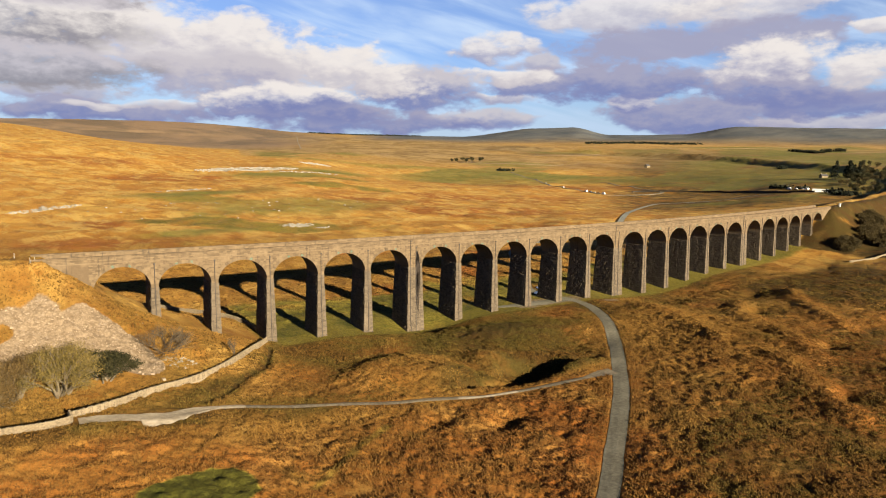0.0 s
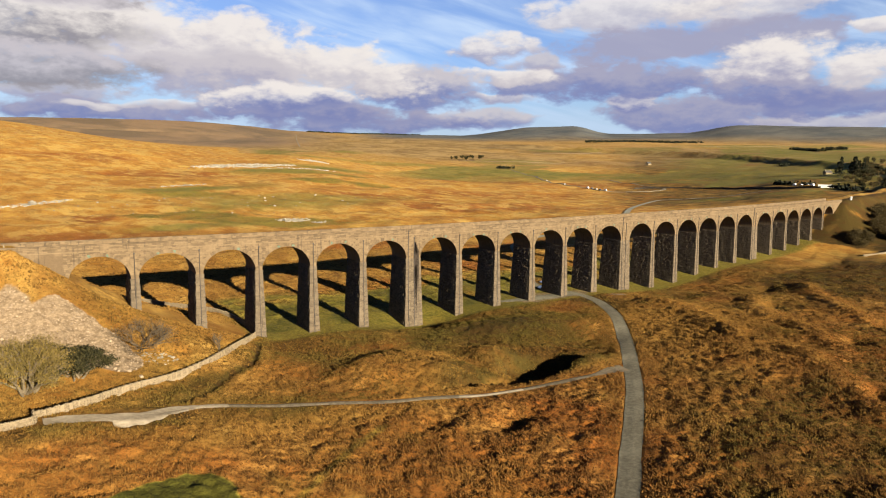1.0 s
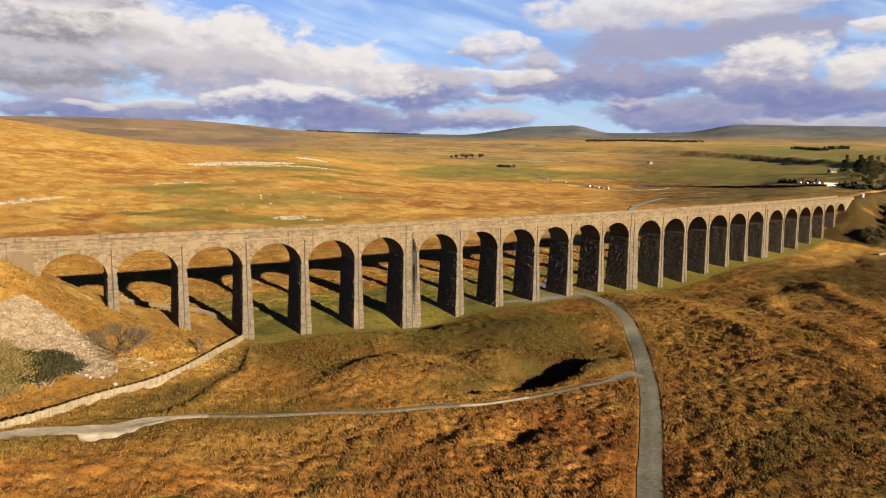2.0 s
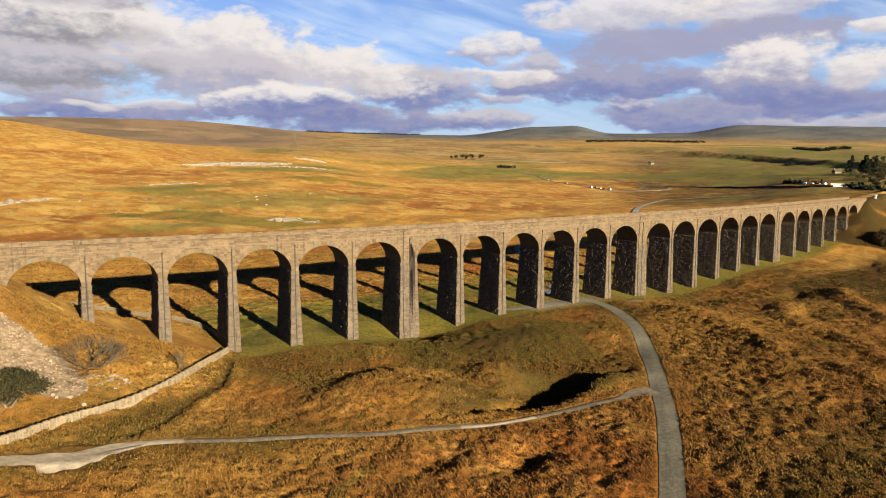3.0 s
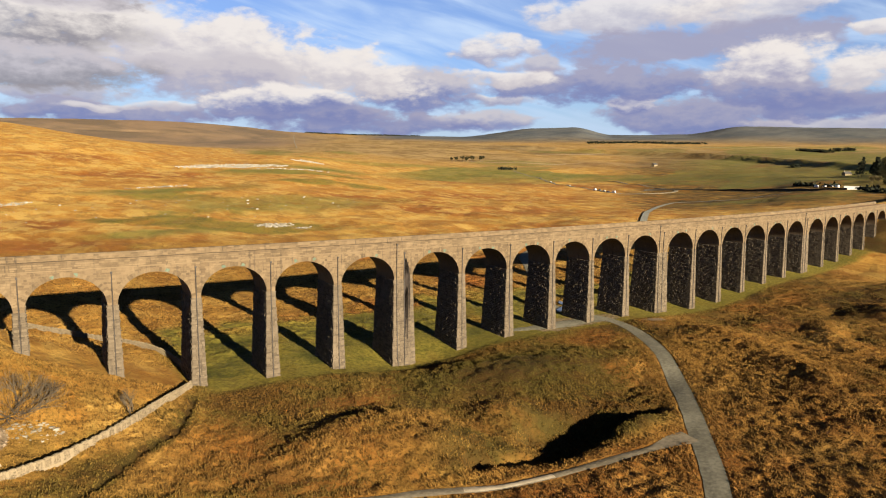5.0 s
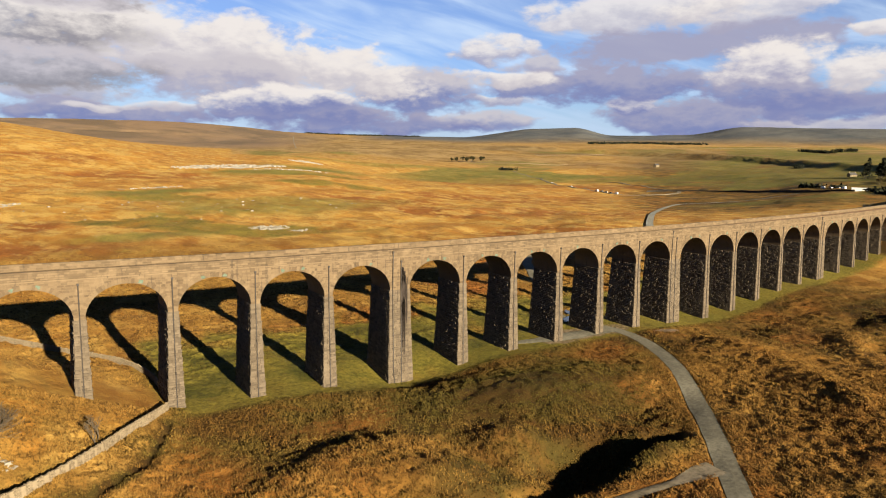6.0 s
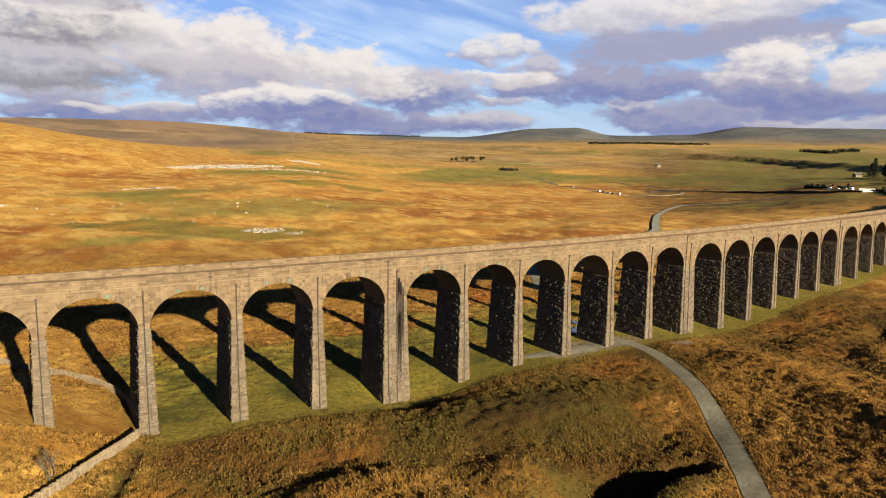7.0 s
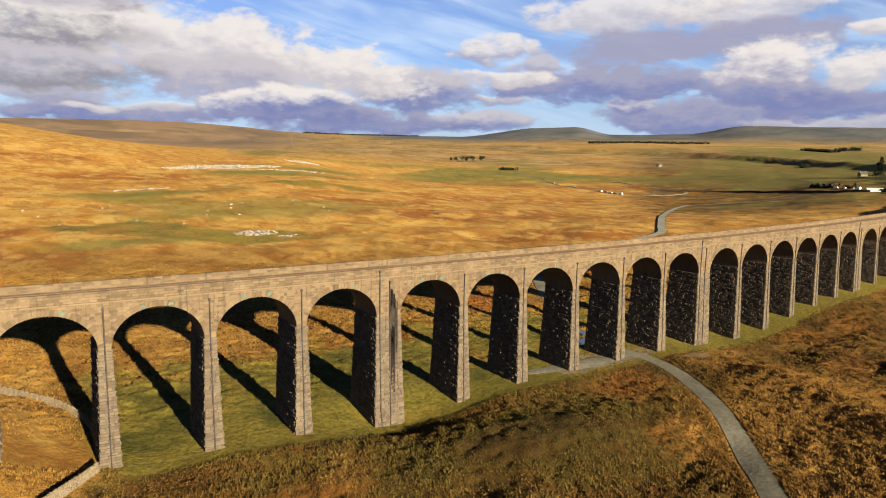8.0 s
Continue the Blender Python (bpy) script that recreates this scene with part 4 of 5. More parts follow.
def make_pier(i):
    s = pier_s(i)
    zt = top_z(s) + SPRING
    zb = min(z_at(*via(s, o, 0)[:2]) for o in (-10, -4, 1.2)) - 0.6
    bm = bmesh.new()
    rings = []
    for k in range(9):
        z = zb - 1 + (zt - zb + 1) * k / 8
        h, fr, bk = pier_shape(i, z)
        rings.append(ring_at(s, h, fr, bk, z))
    box_loft(bm, rings)
    pier = part("pier", bm, PIER_STONE, viaduct, "thick stone pier with a black water stain" if i == 6 else "thick stone pier" if i in THICK else "")
    st = Stones()
    a = CURVE * s
    along_v, out_v = (math.cos(a), math.sin(a), 0), (math.sin(a), -math.cos(a), 0)
    for ci, (z, h) in enumerate(courses(zb, zt)):
        half, fr, bk = pier_shape(i, z)
        # west and east faces
        for off, sign in ((fr, 1), (bk, -1)):
            row = split(2 * half)
            for k, (x, w) in enumerate(row):
                # corner stones run a little past the edge
                if k in (0, len(row) - 1):
                    e = rng.uniform(0.0, 0.13)
                    x, w = x + (e / 2 if k else -e / 2), w + e
                c = via(s - half + x, off, z)
                nrm = tuple(sign * q for q in out_v)
                uu = tuple(sign * q for q in along_v)
                out = rng.uniform(0.02, 0.13)
                if sign == 1 and i in (4, 5):
                    single_stone(c, uu, (0, 0, 1), nrm, w / 2 - 0.012, h / 2 - 0.012, out, pier)
                else:
                    st.add(c, uu, (0, 0, 1), nrm, w / 2 - 0.012, h / 2 - 0.012, out)
        # the two rough sides, with bonding stones left proud
        row = ci % 7 == 3
        for sign in (-1, 1):
            for x, w in split(fr - bk, 0.6, 1.3):
                c = via(s + sign * half, fr - x, z)
                nrm = tuple(sign * q for q in along_v)
                uu = tuple(-sign * q for q in out_v)
                hi = rng.random() < (0.2 if row else 0.05)
                if hi:
                    st.add(c, uu, (0, 0, 1), nrm, rng.uniform(0.09, 0.22), rng.uniform(0.07, 0.15), rng.uniform(0.22, 0.36))
                st.add(c, uu, (0, 0, 1), nrm, w / 2 - 0.02, h / 2 - 0.02, 0.01 + 0.2 * rng.random())
    # springer stones that step out under the arch
    for sign in (-1, 1):
        for k in range(3):
            z = zt - 0.25 - 0.55 * k
            half, fr, bk = pier_shape(i, z)
            for off, q in ((fr - 0.45, 1), (bk + 0.45, -1)):
                st.add(via(s + sign * half, off, z), tuple(-sign * v for v in out_v), (0, 0, 1), tuple(sign * v for v in along_v), 0.42, 0.2, 0.20 - 0.05 * k)
    st.object("facing", PIER_STONE, pier)
    return pier


piers = {}
for i in range(1, 24):
    piers[i] = make_pier(i)


def tube(bm, pts, r, sides=6):
    """A round pipe through points."""
    rows = []
    for k, p in enumerate(pts):
        t = (Vector(pts[min(k + 1, len(pts) - 1)]) - Vector(pts[max(k - 1, 0)])).normalized()
        u = t.cross(Vector((0.3, 1, 0.1))).normalized()
        w = t.cross(u)
        rk = r[k] if isinstance(r, (list, tuple)) else r
        rows.append([bm.verts.new(Vector(p) + (u * math.cos(q) + w * math.sin(q)) * rk) for q in (2 * math.pi * j / sides for j in range(sides))])
    for a, b in zip(rows, rows[1:]):
        for j in range(sides):
            bm.faces.new((a[j], a[(j + 1) % sides], b[(j + 1) % sides], b[j]))
    bm.faces.new(rows[0][::-1])
    bm.faces.new(rows[-1])


def make_pipe(i, ds, top):
    """A downpipe on the west face of pier i."""
    s = pier_s(i) + ds
    zt = top_z(s)
    zb = z_at(*via(s, 1.2, 0)[:2])
    pts = [via(s, 0.28, zt + top), via(s, 0.28, zt + SPRING + 0.8)]
    for k in range(8):
        z = zt + SPRING + (zb - zt - SPRING) * k / 7
        pts.append(via(s + (0.25 if ds < 0 and k > 0 and len(pts) == 9 else 0), pier_shape(i, z)[1] + 0.17, z))
    bm = bmesh.new()
    tube(bm, pts, 0.095)
    hopper = bmesh.ops.create_cube(bm, size=0.36)["verts"]
    bmesh.ops.translate(bm, verts=hopper, vec=pts[0])
    pipe = part("downpipe", bm, IRON, viaduct, "dark cast iron downpipe")
    for z in np.arange(zb + 2, zt - 1, 3.0):
        off = 0.22 if z > zt + SPRING else pier_shape(i, z)[1] + 0.1
        bm = bmesh.new()
        vs = bmesh.ops.create_cube(bm, size=1.0)["verts"]
        bmesh.ops.scale(bm, verts=vs, vec=(0.42, 0.16, 0.09))
        bmesh.ops.translate(bm, verts=vs, vec=via(s, off, z))
        part("bracket", bm, IRON, pipe)


for i in range(1, 24):
    if i in THICK:
        make_pipe(i, -1.9, 2.1)
        make_pipe(i, 0.15, 0.0)
    else:
        make_pipe(i, 0.0, 0.0)


def make_stain(i):
    """Black streaks of seepage beside the pipe of a thick pier."""
    s = pier_s(i)
    bm = bmesh.new()
    r = random.Random(i)
    for k in range(70):
        ds = 0.3 + r.uniform(0, 1.7) * (0.3 + 0.7 * r.random())
        z1 = top_z(s) - 1.2 - r.uniform(0, 3.5) - 2.2 * max(0, ds - 0.7)
        z0 = z1 - r.uniform(5, 18)
        w = r.uniform(0.05, 0.17)
        zs = [z1 + (z0 - z1) * q / 6 for q in range(7)]
        a, b = [], []
        for z in zs:
            off = max(0.11, pier_shape(i, z)[1]) + 0.16
            taper = w * (1 - 0.75 * (z1 - z) / (z1 - z0)) * r.uniform(0.7, 1.2)
            a.append(bm.verts.new(via(s + ds - taper, off, z)))
            b.append(bm.verts.new(via(s + ds + taper, off, z)))
        for q in range(6):
            bm.faces.new((a[q], a[q + 1], b[q + 1], b[q]))
    return part("water_stain", bm, SOOT, piers[i], "black streaks of seepage")


make_stain(6)


def make_bay(i):
    """Arch i between piers i-1 and i: spandrels, ring and soffit in one."""
    a, b = pier_s(i - 1) + pier_w(i - 1) / 2, pier_s(i) - pier_w(i) / 2
    lo, hi = pier_s(i - 1), pier_s(i)
    mid, half = (a + b) / 2, (b - a) / 2
    if i == 1:
        lo = a - 0.9
    if i == 24:
        hi = b + 0.9
    n = 28
    prof = [(lo, SPRING)] + [(mid - half * math.cos(math.pi * k / n), SPRING + (CROWN - SPRING) * math.sin(math.pi * k / n)) for k in range(n + 1)] + [(hi, SPRING)]
    bm = bmesh.new()
    rows = []
    for off in (0.1, -DEPTH - 0.1):
        low = [bm.verts.new(via(s, off, top_z(s) + z)) for s, z in prof]
        up = [bm.verts.new(via(s, off, top_z(s) + CORNICE)) for s, z in prof]
        rows.append((low, up))
    (l0, u0), (l1, u1) = rows
    for k in range(len(prof) - 1):
        bm.faces.new((l0[k], l0[k + 1], u0[k + 1], u0[k]))
        bm.faces.new((l1[k + 1], l1[k], u1[k], u1[k + 1]))
        bm.faces.new((l0[k + 1], l0[k], l1[k], l1[k + 1]))
        bm.faces.new((u0[k], u0[k + 1], u1[k + 1], u1[k]))
    bm.faces.new((l0[0], u0[0], u1[0], l1[0]))
    bm.faces.new((l0[-1], l1[-1], u1[-1], u0[-1]))
    bmesh.ops.recalc_face_normals(bm, faces=bm.faces)
    arch = part("arch", bm, GRIT, viaduct)
    # ring stones and coursed spandrels on both faces
    st = Stones()
    nv = 41
    ring = 0.95
    rise = CROWN - SPRING
    for sign, off in ((1, 0.1), (-1, -DEPTH - 0.1)):
        for k in range(nv):
            q = math.pi * (k + 0.5) / nv
            ps, pz = mid - half * math.cos(q), SPRING + rise * math.sin(q)
            rad = Vector((-math.cos(q) * rise, math.sin(q) * half)).normalized()
            tan = Vector((rad.y, -rad.x))
            step_len = math.pi * math.sqrt((half * math.sin(q)) ** 2 + (rise * math.cos(q)) ** 2) / nv
            cs, cz = ps + rad.x * ring / 2, pz + rad.y * ring / 2
            aa = CURVE * cs
            ex = Vector((math.cos(aa), math.sin(aa), 0))
            nn = Vector((math.sin(aa), -math.cos(aa), 0)) * sign
            st.add(via(cs, off, top_z(cs) + cz), (ex * tan.x + Vector((0, 0, 1)) * tan.y) * sign, ex * rad.x + Vector((0, 0, 1)) * rad.y, nn, step_len / 2 + 0.01, ring / 2, rng.uniform(0.05, 0.08))
        for z, h in courses(SPRING, CORNICE - 0.18):
            for x, w in split(hi - lo):
                ps = lo + x
                e = ((ps - mid) / (half + ring * 0.9)) ** 2 + (max(0, z - SPRING) / (rise + ring * 0.9)) ** 2
                if e < 1:
                    continue
                aa = CURVE * ps
                st.add(via(ps, off, top_z(ps) + z), (sign * math.cos(aa), sign * math.sin(aa), 0), (0, 0, 1), (sign * math.sin(aa), -sign * math.cos(aa), 0), w / 2 - 0.012, h / 2 - 0.012, rng.uniform(0.01, 0.045))
    st.object("facing", GRIT, arch)
    # lichen beside the crown
    for ds in (-2.1, 2.1):
        if rng.random() < 0.8:
            bm = bmesh.new()
            ps, n = mid + ds + rng.uniform(-0.3, 0.3), 9
            pz = CROWN + 0.15 + rng.uniform(-0.1, 0.3)
            vs = []
            for k in range(n):
                r = rng.uniform(0.18, 0.5)
                vs.append(bm.verts.new(via(ps + r * 1.2 * math.cos(2 * math.pi * k / n), 0.1 + 0.095, top_z(ps) + pz + r * math.sin(2 * math.pi * k / n))))
            bm.faces.new(vs)
            part("lichen_patch", bm, LICHEN, arch, "pale teal lichen")
    return arch


for i in range(1, 25):
    make_bay(i)

S0, S1 = pier_s(0) - 11, pier_s(24) + 10


def rail_loft(name, section, mat, parent, label="", a=S0, b=S1, n=130):
    """A section (off, z) swept along the line."""
    bm = bmesh.new()
    rings = []
    for k in range(n + 1):
        s = a + (b - a) * k / n
        rings.append([via(s, o, top_z(s) + z) for o, z in section])
    box_loft(bm, rings)
    return part(name, bm, mat, parent, label)


near_parapet = rail_loft("parapet", [(0.12, CORNICE + 0.1), (0.12, PARAPET - 0.25), (-0.33, PARAPET - 0.25), (-0.33, CORNICE + 0.1)], GRIT, viaduct)
far_parapet = rail_loft("parapet", [(-DEPTH - 0.12, CORNICE + 0.1), (-DEPTH - 0.12, PARAPET - 0.25), (-DEPTH + 0.33, PARAPET - 0.25), (-DEPTH + 0.33, CORNICE + 0.1)], GRIT, viaduct)
rail_loft("string_course", [(0.32, CORNICE - 0.18), (0.32, CORNICE + 0.1), (-DEPTH - 0.32, CORNICE + 0.1), (-DEPTH - 0.32, CORNICE - 0.18)], GRIT, viaduct)
EARTH = simple_material("dirty_ballast", (0.12, 0.085, 0.05), (0.23, 0.17, 0.105), 0.6)
rail_loft("ballast", [(-0.33, CORNICE + 0.1), (-0.5, CORNICE + 0.45), (-DEPTH + 0.5, CORNICE + 0.45), (-DEPTH + 0.33, CORNICE + 0.1)], EARTH, viaduct)


def make_abutment(a, b):
    bm = bmesh.new()
    za = min(z_at(*via(s, o, 0)[:2]) for s in (a, b) for o in (-9, 0)) - 3
    rings = []
    for z in (za, None):
        ring = []
        for s, o in ((a, 0.1), (b, 0.1), (b, -DEPTH - 0.1), (a, -DEPTH - 0.1)):
            ring.append(via(s, o, (top_z(s) + CORNICE - 0.002) if z is None else z))
        rings.append(ring)
    box_loft(bm, rings)
    return part("abutment", bm, GRIT, viaduct)


make_abutment(S0, pier_s(0) + pier_w(0) / 2 - 0.01)
make_abutment(pier_s(24) - pier_w(24) / 2 + 0.01, S1)


def face_parapet(par, offs):
    st = Stones()
    for off, sign in offs:
        for z, h in courses(CORNICE + 0.1, PARAPET - 0.25, 0.38, 0.5):
            for x, w in split(S1 - S0, 0.7, 1.6):
                ps = S0 + x
                aa = CURVE * ps
                st.add(via(ps, off, top_z(ps) + z), (sign * math.cos(aa), sign * math.sin(aa), 0), (0, 0, 1), (sign * math.sin(aa), -sign * math.cos(aa), 0), w / 2 - 0.012, h / 2 - 0.012, rng.uniform(0.01, 0.05))
    st.object("facing", GRIT, par)


face_parapet(near_parapet, ((0.12, 1), (-0.33, -1)))
face_parapet(far_parapet, ((-DEPTH + 0.33, 1), (-DEPTH - 0.12, -1)))


def coping_mesh():
    bm = bmesh.new()
    box_loft(bm, [[(x, -0.33, 0), (x, 0.33, 0), (x, 0.33, 0.2), (x, 0.22, 0.27), (x, -0.22, 0.27), (x, -0.33, 0.2)] for x in (-0.65, 0.65)])
    me = bpy.data.meshes.new("coping_stone")
    bm.to_mesh(me)
    bm.free()
    me.materials.append(GRIT)
    return me


COPE = coping_mesh()
for par, off in ((near_parapet, -0.1), (far_parapet, -DEPTH + 0.1)):
    n = int((S1 - S0) / 1.335)
    for k in range(n):
        s = S0 + 0.67 + k * 1.335
        ob = new("coping_stone", COPE)
        ob.parent = par
        x, y, z = via(s, off, top_z(s) + PARAPET - 0.25)
        ob.matrix_world = pose(x, y, z + rng.uniform(0, 0.012), 0, rng.uniform(-0.4, 0.4), math.degrees(CURVE * s) + rng.uniform(-0.5, 0.5))

# single line of rails, running on beyond both ends
R0, R1 = -175.0, 420.0
DECKZ = CORNICE + 0.45
railway = tagged(new("railway_track"), "single railway line on stone ballast", "railway")
rail_loft("ballast_bed", [(-1.9, DECKZ - 0.3), (-2.7, DECKZ + 0.12), (-5.6, DECKZ + 0.12), (-6.4, DECKZ - 0.3)], EARTH, railway, "brown ballast", R0, R1, 160)
for off in (-3.4, -4.9):
    rail_loft("rail", [(off - 0.04, DECKZ + 0.2), (off - 0.04, DECKZ + 0.38), (off + 0.04, DECKZ + 0.38), (off + 0.04, DECKZ + 0.2)], RUST, railway, "rusty steel rail", R0, R1, 160)
st = Stones()
for k in range(int((R1 - R0) / 0.8)):
    s = R0 + 0.8 * k
    aa = CURVE * s
    st.add(via(s, -4.15, top_z(s) + DECKZ + 0.1), (math.cos(aa), math.sin(aa), 0), (-math.sin(aa), math.cos(aa), 0), (0, 0, 1), 0.13, 1.25, 0.12, 0.01)
st.object("sleepers", WOOD, railway, "weathered sleepers")


def boulders(name, spots, mat, label, category, kind="stuff", flat=1.0):
    """Many loose angular stones in one mesh."""
    V, F = [], []
    r = random.Random(11)
    heights = ground([q[0] for q in spots], [q[1] for q in spots])
    for (x, y, size), z in zip(spots, heights):
        b = len(V)
        sx, sy, sz = size * r.uniform(0.7, 1.3), size * r.uniform(0.6, 1.1), size * r.uniform(0.4, 0.8) * flat
        q = r.uniform(0, 3.14)
        for dx, dy, dz in ((-1, -1, -1), (1, -1, -1), (1, 1, -1), (-1, 1, -1), (-0.7, -0.7, 1), (0.7, -0.7, 1), (0.7, 0.7, 1), (-0.7, 0.7, 1)):
            px, py, pz = dx * sx * r.uniform(0.35, 0.5), dy * sy * r.uniform(0.35, 0.5), dz * sz * r.uniform(0.35, 0.5)
            V.append((x + px * math.cos(q) - py * math.sin(q), y + px * math.sin(q) + py * math.cos(q), z + pz + sz * 0.2))
        F += [[b + k for k in f] for f in ((4, 5, 6, 7), (0, 1, 5, 4), (1, 2, 6, 5), (2, 3, 7, 6), (3, 0, 4, 7))]
    return tagged(new(name, mesh_from(name, V, F, mat)), label, category, kind=kind)


def make_wall(pts, label, high=1.3):
    """Dry stone wall: core, rubble faces and cope stones."""
    pts = [Vector(p) for p in pts]
    dense = []
    for a, b in zip(pts, pts[1:]):
        k = max(1, int((b - a).length / 1.0))
        dense += [a.lerp(b, j / k) for j in range(k)]
    dense.append(pts[-1])
    wall = tagged(new("dry_stone_wall"), label, "wall")
    bm = bmesh.new()
    rings = []
    zz = ground([p.x for p in dense], [p.y for p in dense])
    zz = np.convolve(np.pad(zz, 5, "edge"), np.ones(11) / 11, "valid")
    st = Stones()
    for k, p in enumerate(dense):
        t = (dense[min(k + 1, len(dense) - 1)] - dense[max(k - 1, 0)]).normalized()
        z = float(zz[k])
        rings.append([(p.x + t.y * o, p.y - t.x * o, z + h) for o, h in ((0.29, -0.8), (0.17, high), (-0.17, high), (-0.29, -0.8))])
        for h in np.arange(0.08, high, 0.19):
            for sg in (1, -1):
                o = 0.27 - 0.11 * h / high
                for d in (-0.3, 0.05, 0.4):
                    d += rng.uniform(-0.08, 0.08)
                    c = (p.x + t.x * d + sg * t.y * o, p.y + t.y * d - sg * t.x * o, z + h)
                    st.add(c, (t.x * sg, t.y * sg, 0), (0, 0, 1), (sg * t.y, -sg * t.x, 0), rng.uniform(0.12, 0.22), rng.uniform(0.07, 0.11), rng.uniform(0.02, 0.12), 0.03)
        for d in (-0.35, -0.1, 0.15, 0.4):
            st.add((p.x + t.x * d, p.y + t.y * d, z + high), (t.x, t.y, 0), (-t.y, t.x, 0), (0, 0, 1), rng.uniform(0.09, 0.13), rng.uniform(0.17, 0.23), rng.uniform(0.08, 0.19), 0.04)
    box_loft(bm, rings)
    part("core", bm, RUBBLE, wall)
    st.object("rubble", RUBBLE, wall)
    return wall


make_wall(WALL_LINE, "pale dry stone wall running down to the viaduct")
make_wall(WALL_LOW, "pale dry stone wall turning along the path")
make_wall(smooth_line([(238, -17), (245, -19.3), (255, -20), (268, -19.2), (282, -17), (300, -15)]), "pale dry stone wall below the railway bank", 0.85)
make_wall(WALL_BACK, "dry stone field wall curving away behind the arches", 1.1)


# ---- grass ----
def make_turf():
    r = np.random.RandomState(3)
    # dense near the camera's way, thinner and larger beyond
    n1, n2, n3 = 310000, 90000, 150000
    bear = np.radians(np.concatenate([r.uniform(-36, 100, n1), r.uniform(-10, 84, n2), r.uniform(-10, 76, n3)]))
    rad = np.sqrt(np.concatenate([r.uniform(42.0 ** 2, 185.0 ** 2, n1), r.uniform(160.0 ** 2, 340.0 ** 2, n2), r.uniform(135.0 ** 2, 320.0 ** 2, n3)]))
    n = n1 + n2 + n3
    x, y = -80 + np.sin(bear) * rad, -140 + np.cos(bear) * rad
    cov = covers(x, y)
    s, off = along(x, y)
    under = (off < 1.6) & (off > -DEPTH - 1.6) & (s > -104) & (s < 298)
    keep = ~under & ((np.arange(n) >= n1) | (off > 1.0)) & (to_line(x, y, ROAD) > 2.3) & (to_line(x, y, PATH) > 1.5 + 3.0 * np.exp(-((x + 90) / 6) ** 2))
    keep &= (to_line(x, y, DITCH) > 0.5) & ~(lawn(x, y) > 0.5) & (cov[:, 2] < 0.45) & (r.uniform(0, 1, n) > step(cov[:, 0], 0.62, 0.75) * np.where(np.abs(off + 4) < 16, 0.92, 0.35)) & (np.abs(off + 4.2) > np.where((s < -100) | (s > 295), 5, 0))
    x, y, cov, rad = x[keep], y[keep], cov[keep], rad[keep]
    z = ground(x, y)
    m = len(x)
    big = (0.60 + 0.2 * fbm(x, y, 8, 2, 81)) * r.uniform(0.6, 1.3, m) * (1 - 0.5 * step(cov[:, 0], 0.58, 0.7)) * (1 - 0.45 * step(rad, 230, 340))
    big = np.maximum(big, 0.3)
    blades = 4
    a = r.uniform(0, 6.28, (m, 1)) + np.arange(blades) * 1.571 + r.uniform(-0.5, 0.5, (m, blades))
    w = 0.17 * big[:, None] * r.uniform(0.7, 1.3, (m, blades))
    L = 0.62 * big[:, None] * r.uniform(0.6, 1.25, (m, blades))
    lean = r.uniform(0.3, 0.9, (m, blades))
    root = np.stack([x, y, z - 0.06], -1)[:, None, :]
    o = np.stack([np.cos(a), np.sin(a), np.zeros_like(a)], -1)
    q = np.stack([-np.sin(a), np.cos(a), np.zeros_like(a)], -1)
    base = root + o * (0.14 * big[:, None, None])
    tip = root + o * (L * lean)[..., None] + np.array([0, 0, 1.0]) * (L * (1.05 - 0.4 * lean))[..., None]
    V = np.stack([base - q * w[..., None], base + q * w[..., None], tip], 2).reshape(-1, 3)
    F = np.arange(len(V)).reshape(-1, 3)
    me = mesh_from("grass_tussocks", V, F, TURF)
    paint(me, "cover", np.repeat(cov, blades * 3, axis=0))
    own = r.uniform(0, 1, (m, 1)) + r.uniform(-0.2, 0.2, (m, blades))
    paint(me, "tuft", np.repeat(own.reshape(-1, 1), 3, axis=0) * np.ones((1, 4)))
    return tagged(new("grass_tussocks", me), "coarse golden moor grass in tussocks", "grass", kind="stuff")


make_turf()


# ---- bushes and trees ----
def grow(bm, p, d, length, r, depth, rnd, tips, droop=0.0):
    q = p + d * length
    tube(bm, [tuple(p), tuple((p + q) / 2 + Vector((rnd.uniform(-1, 1), rnd.uniform(-1, 1), 0)) * length * 0.06), tuple(q)], [r, r * 0.85, r * 0.65], 4)
    tips.append(q)
    if depth == 0:
        return
    for k in range(rnd.choice((2, 3, 3))):
        nd = (d + Vector((rnd.uniform(-1, 1), rnd.uniform(-1, 1), rnd.uniform(-0.35, 0.75) - droop)) * 0.75).normalized()
        grow(bm, q, nd, length * rnd.uniform(0.62, 0.85), r * 0.62, depth - 1, rnd, tips, droop)


def crown_mesh(name, tips, per, spread, size, mat, seed):
    r = np.random.RandomState(seed)
    P = np.repeat(np.array([tuple(t) for t in tips]), per, axis=0)
    n = len(P)
    P = P + r.normal(0, spread, (n, 3)) * np.array([1, 1, 0.8])
    A, B = r.normal(0, 1, (n, 3)), r.normal(0, 1, (n, 3))
    A /= np.linalg.norm(A, axis=1)[:, None]
    B = np.cross(A, B)
    B /= np.linalg.norm(B, axis=1)[:, None]
    sz = size * r.uniform(0.6, 1.4, (n, 1))
    V = np.stack([P - A * sz, P + B * sz * 0.5, P + A * sz, P - B * sz * 0.5], 1).reshape(-1, 3)
    return mesh_from(name, V, np.arange(len(V)).reshape(-1, 4), mat)


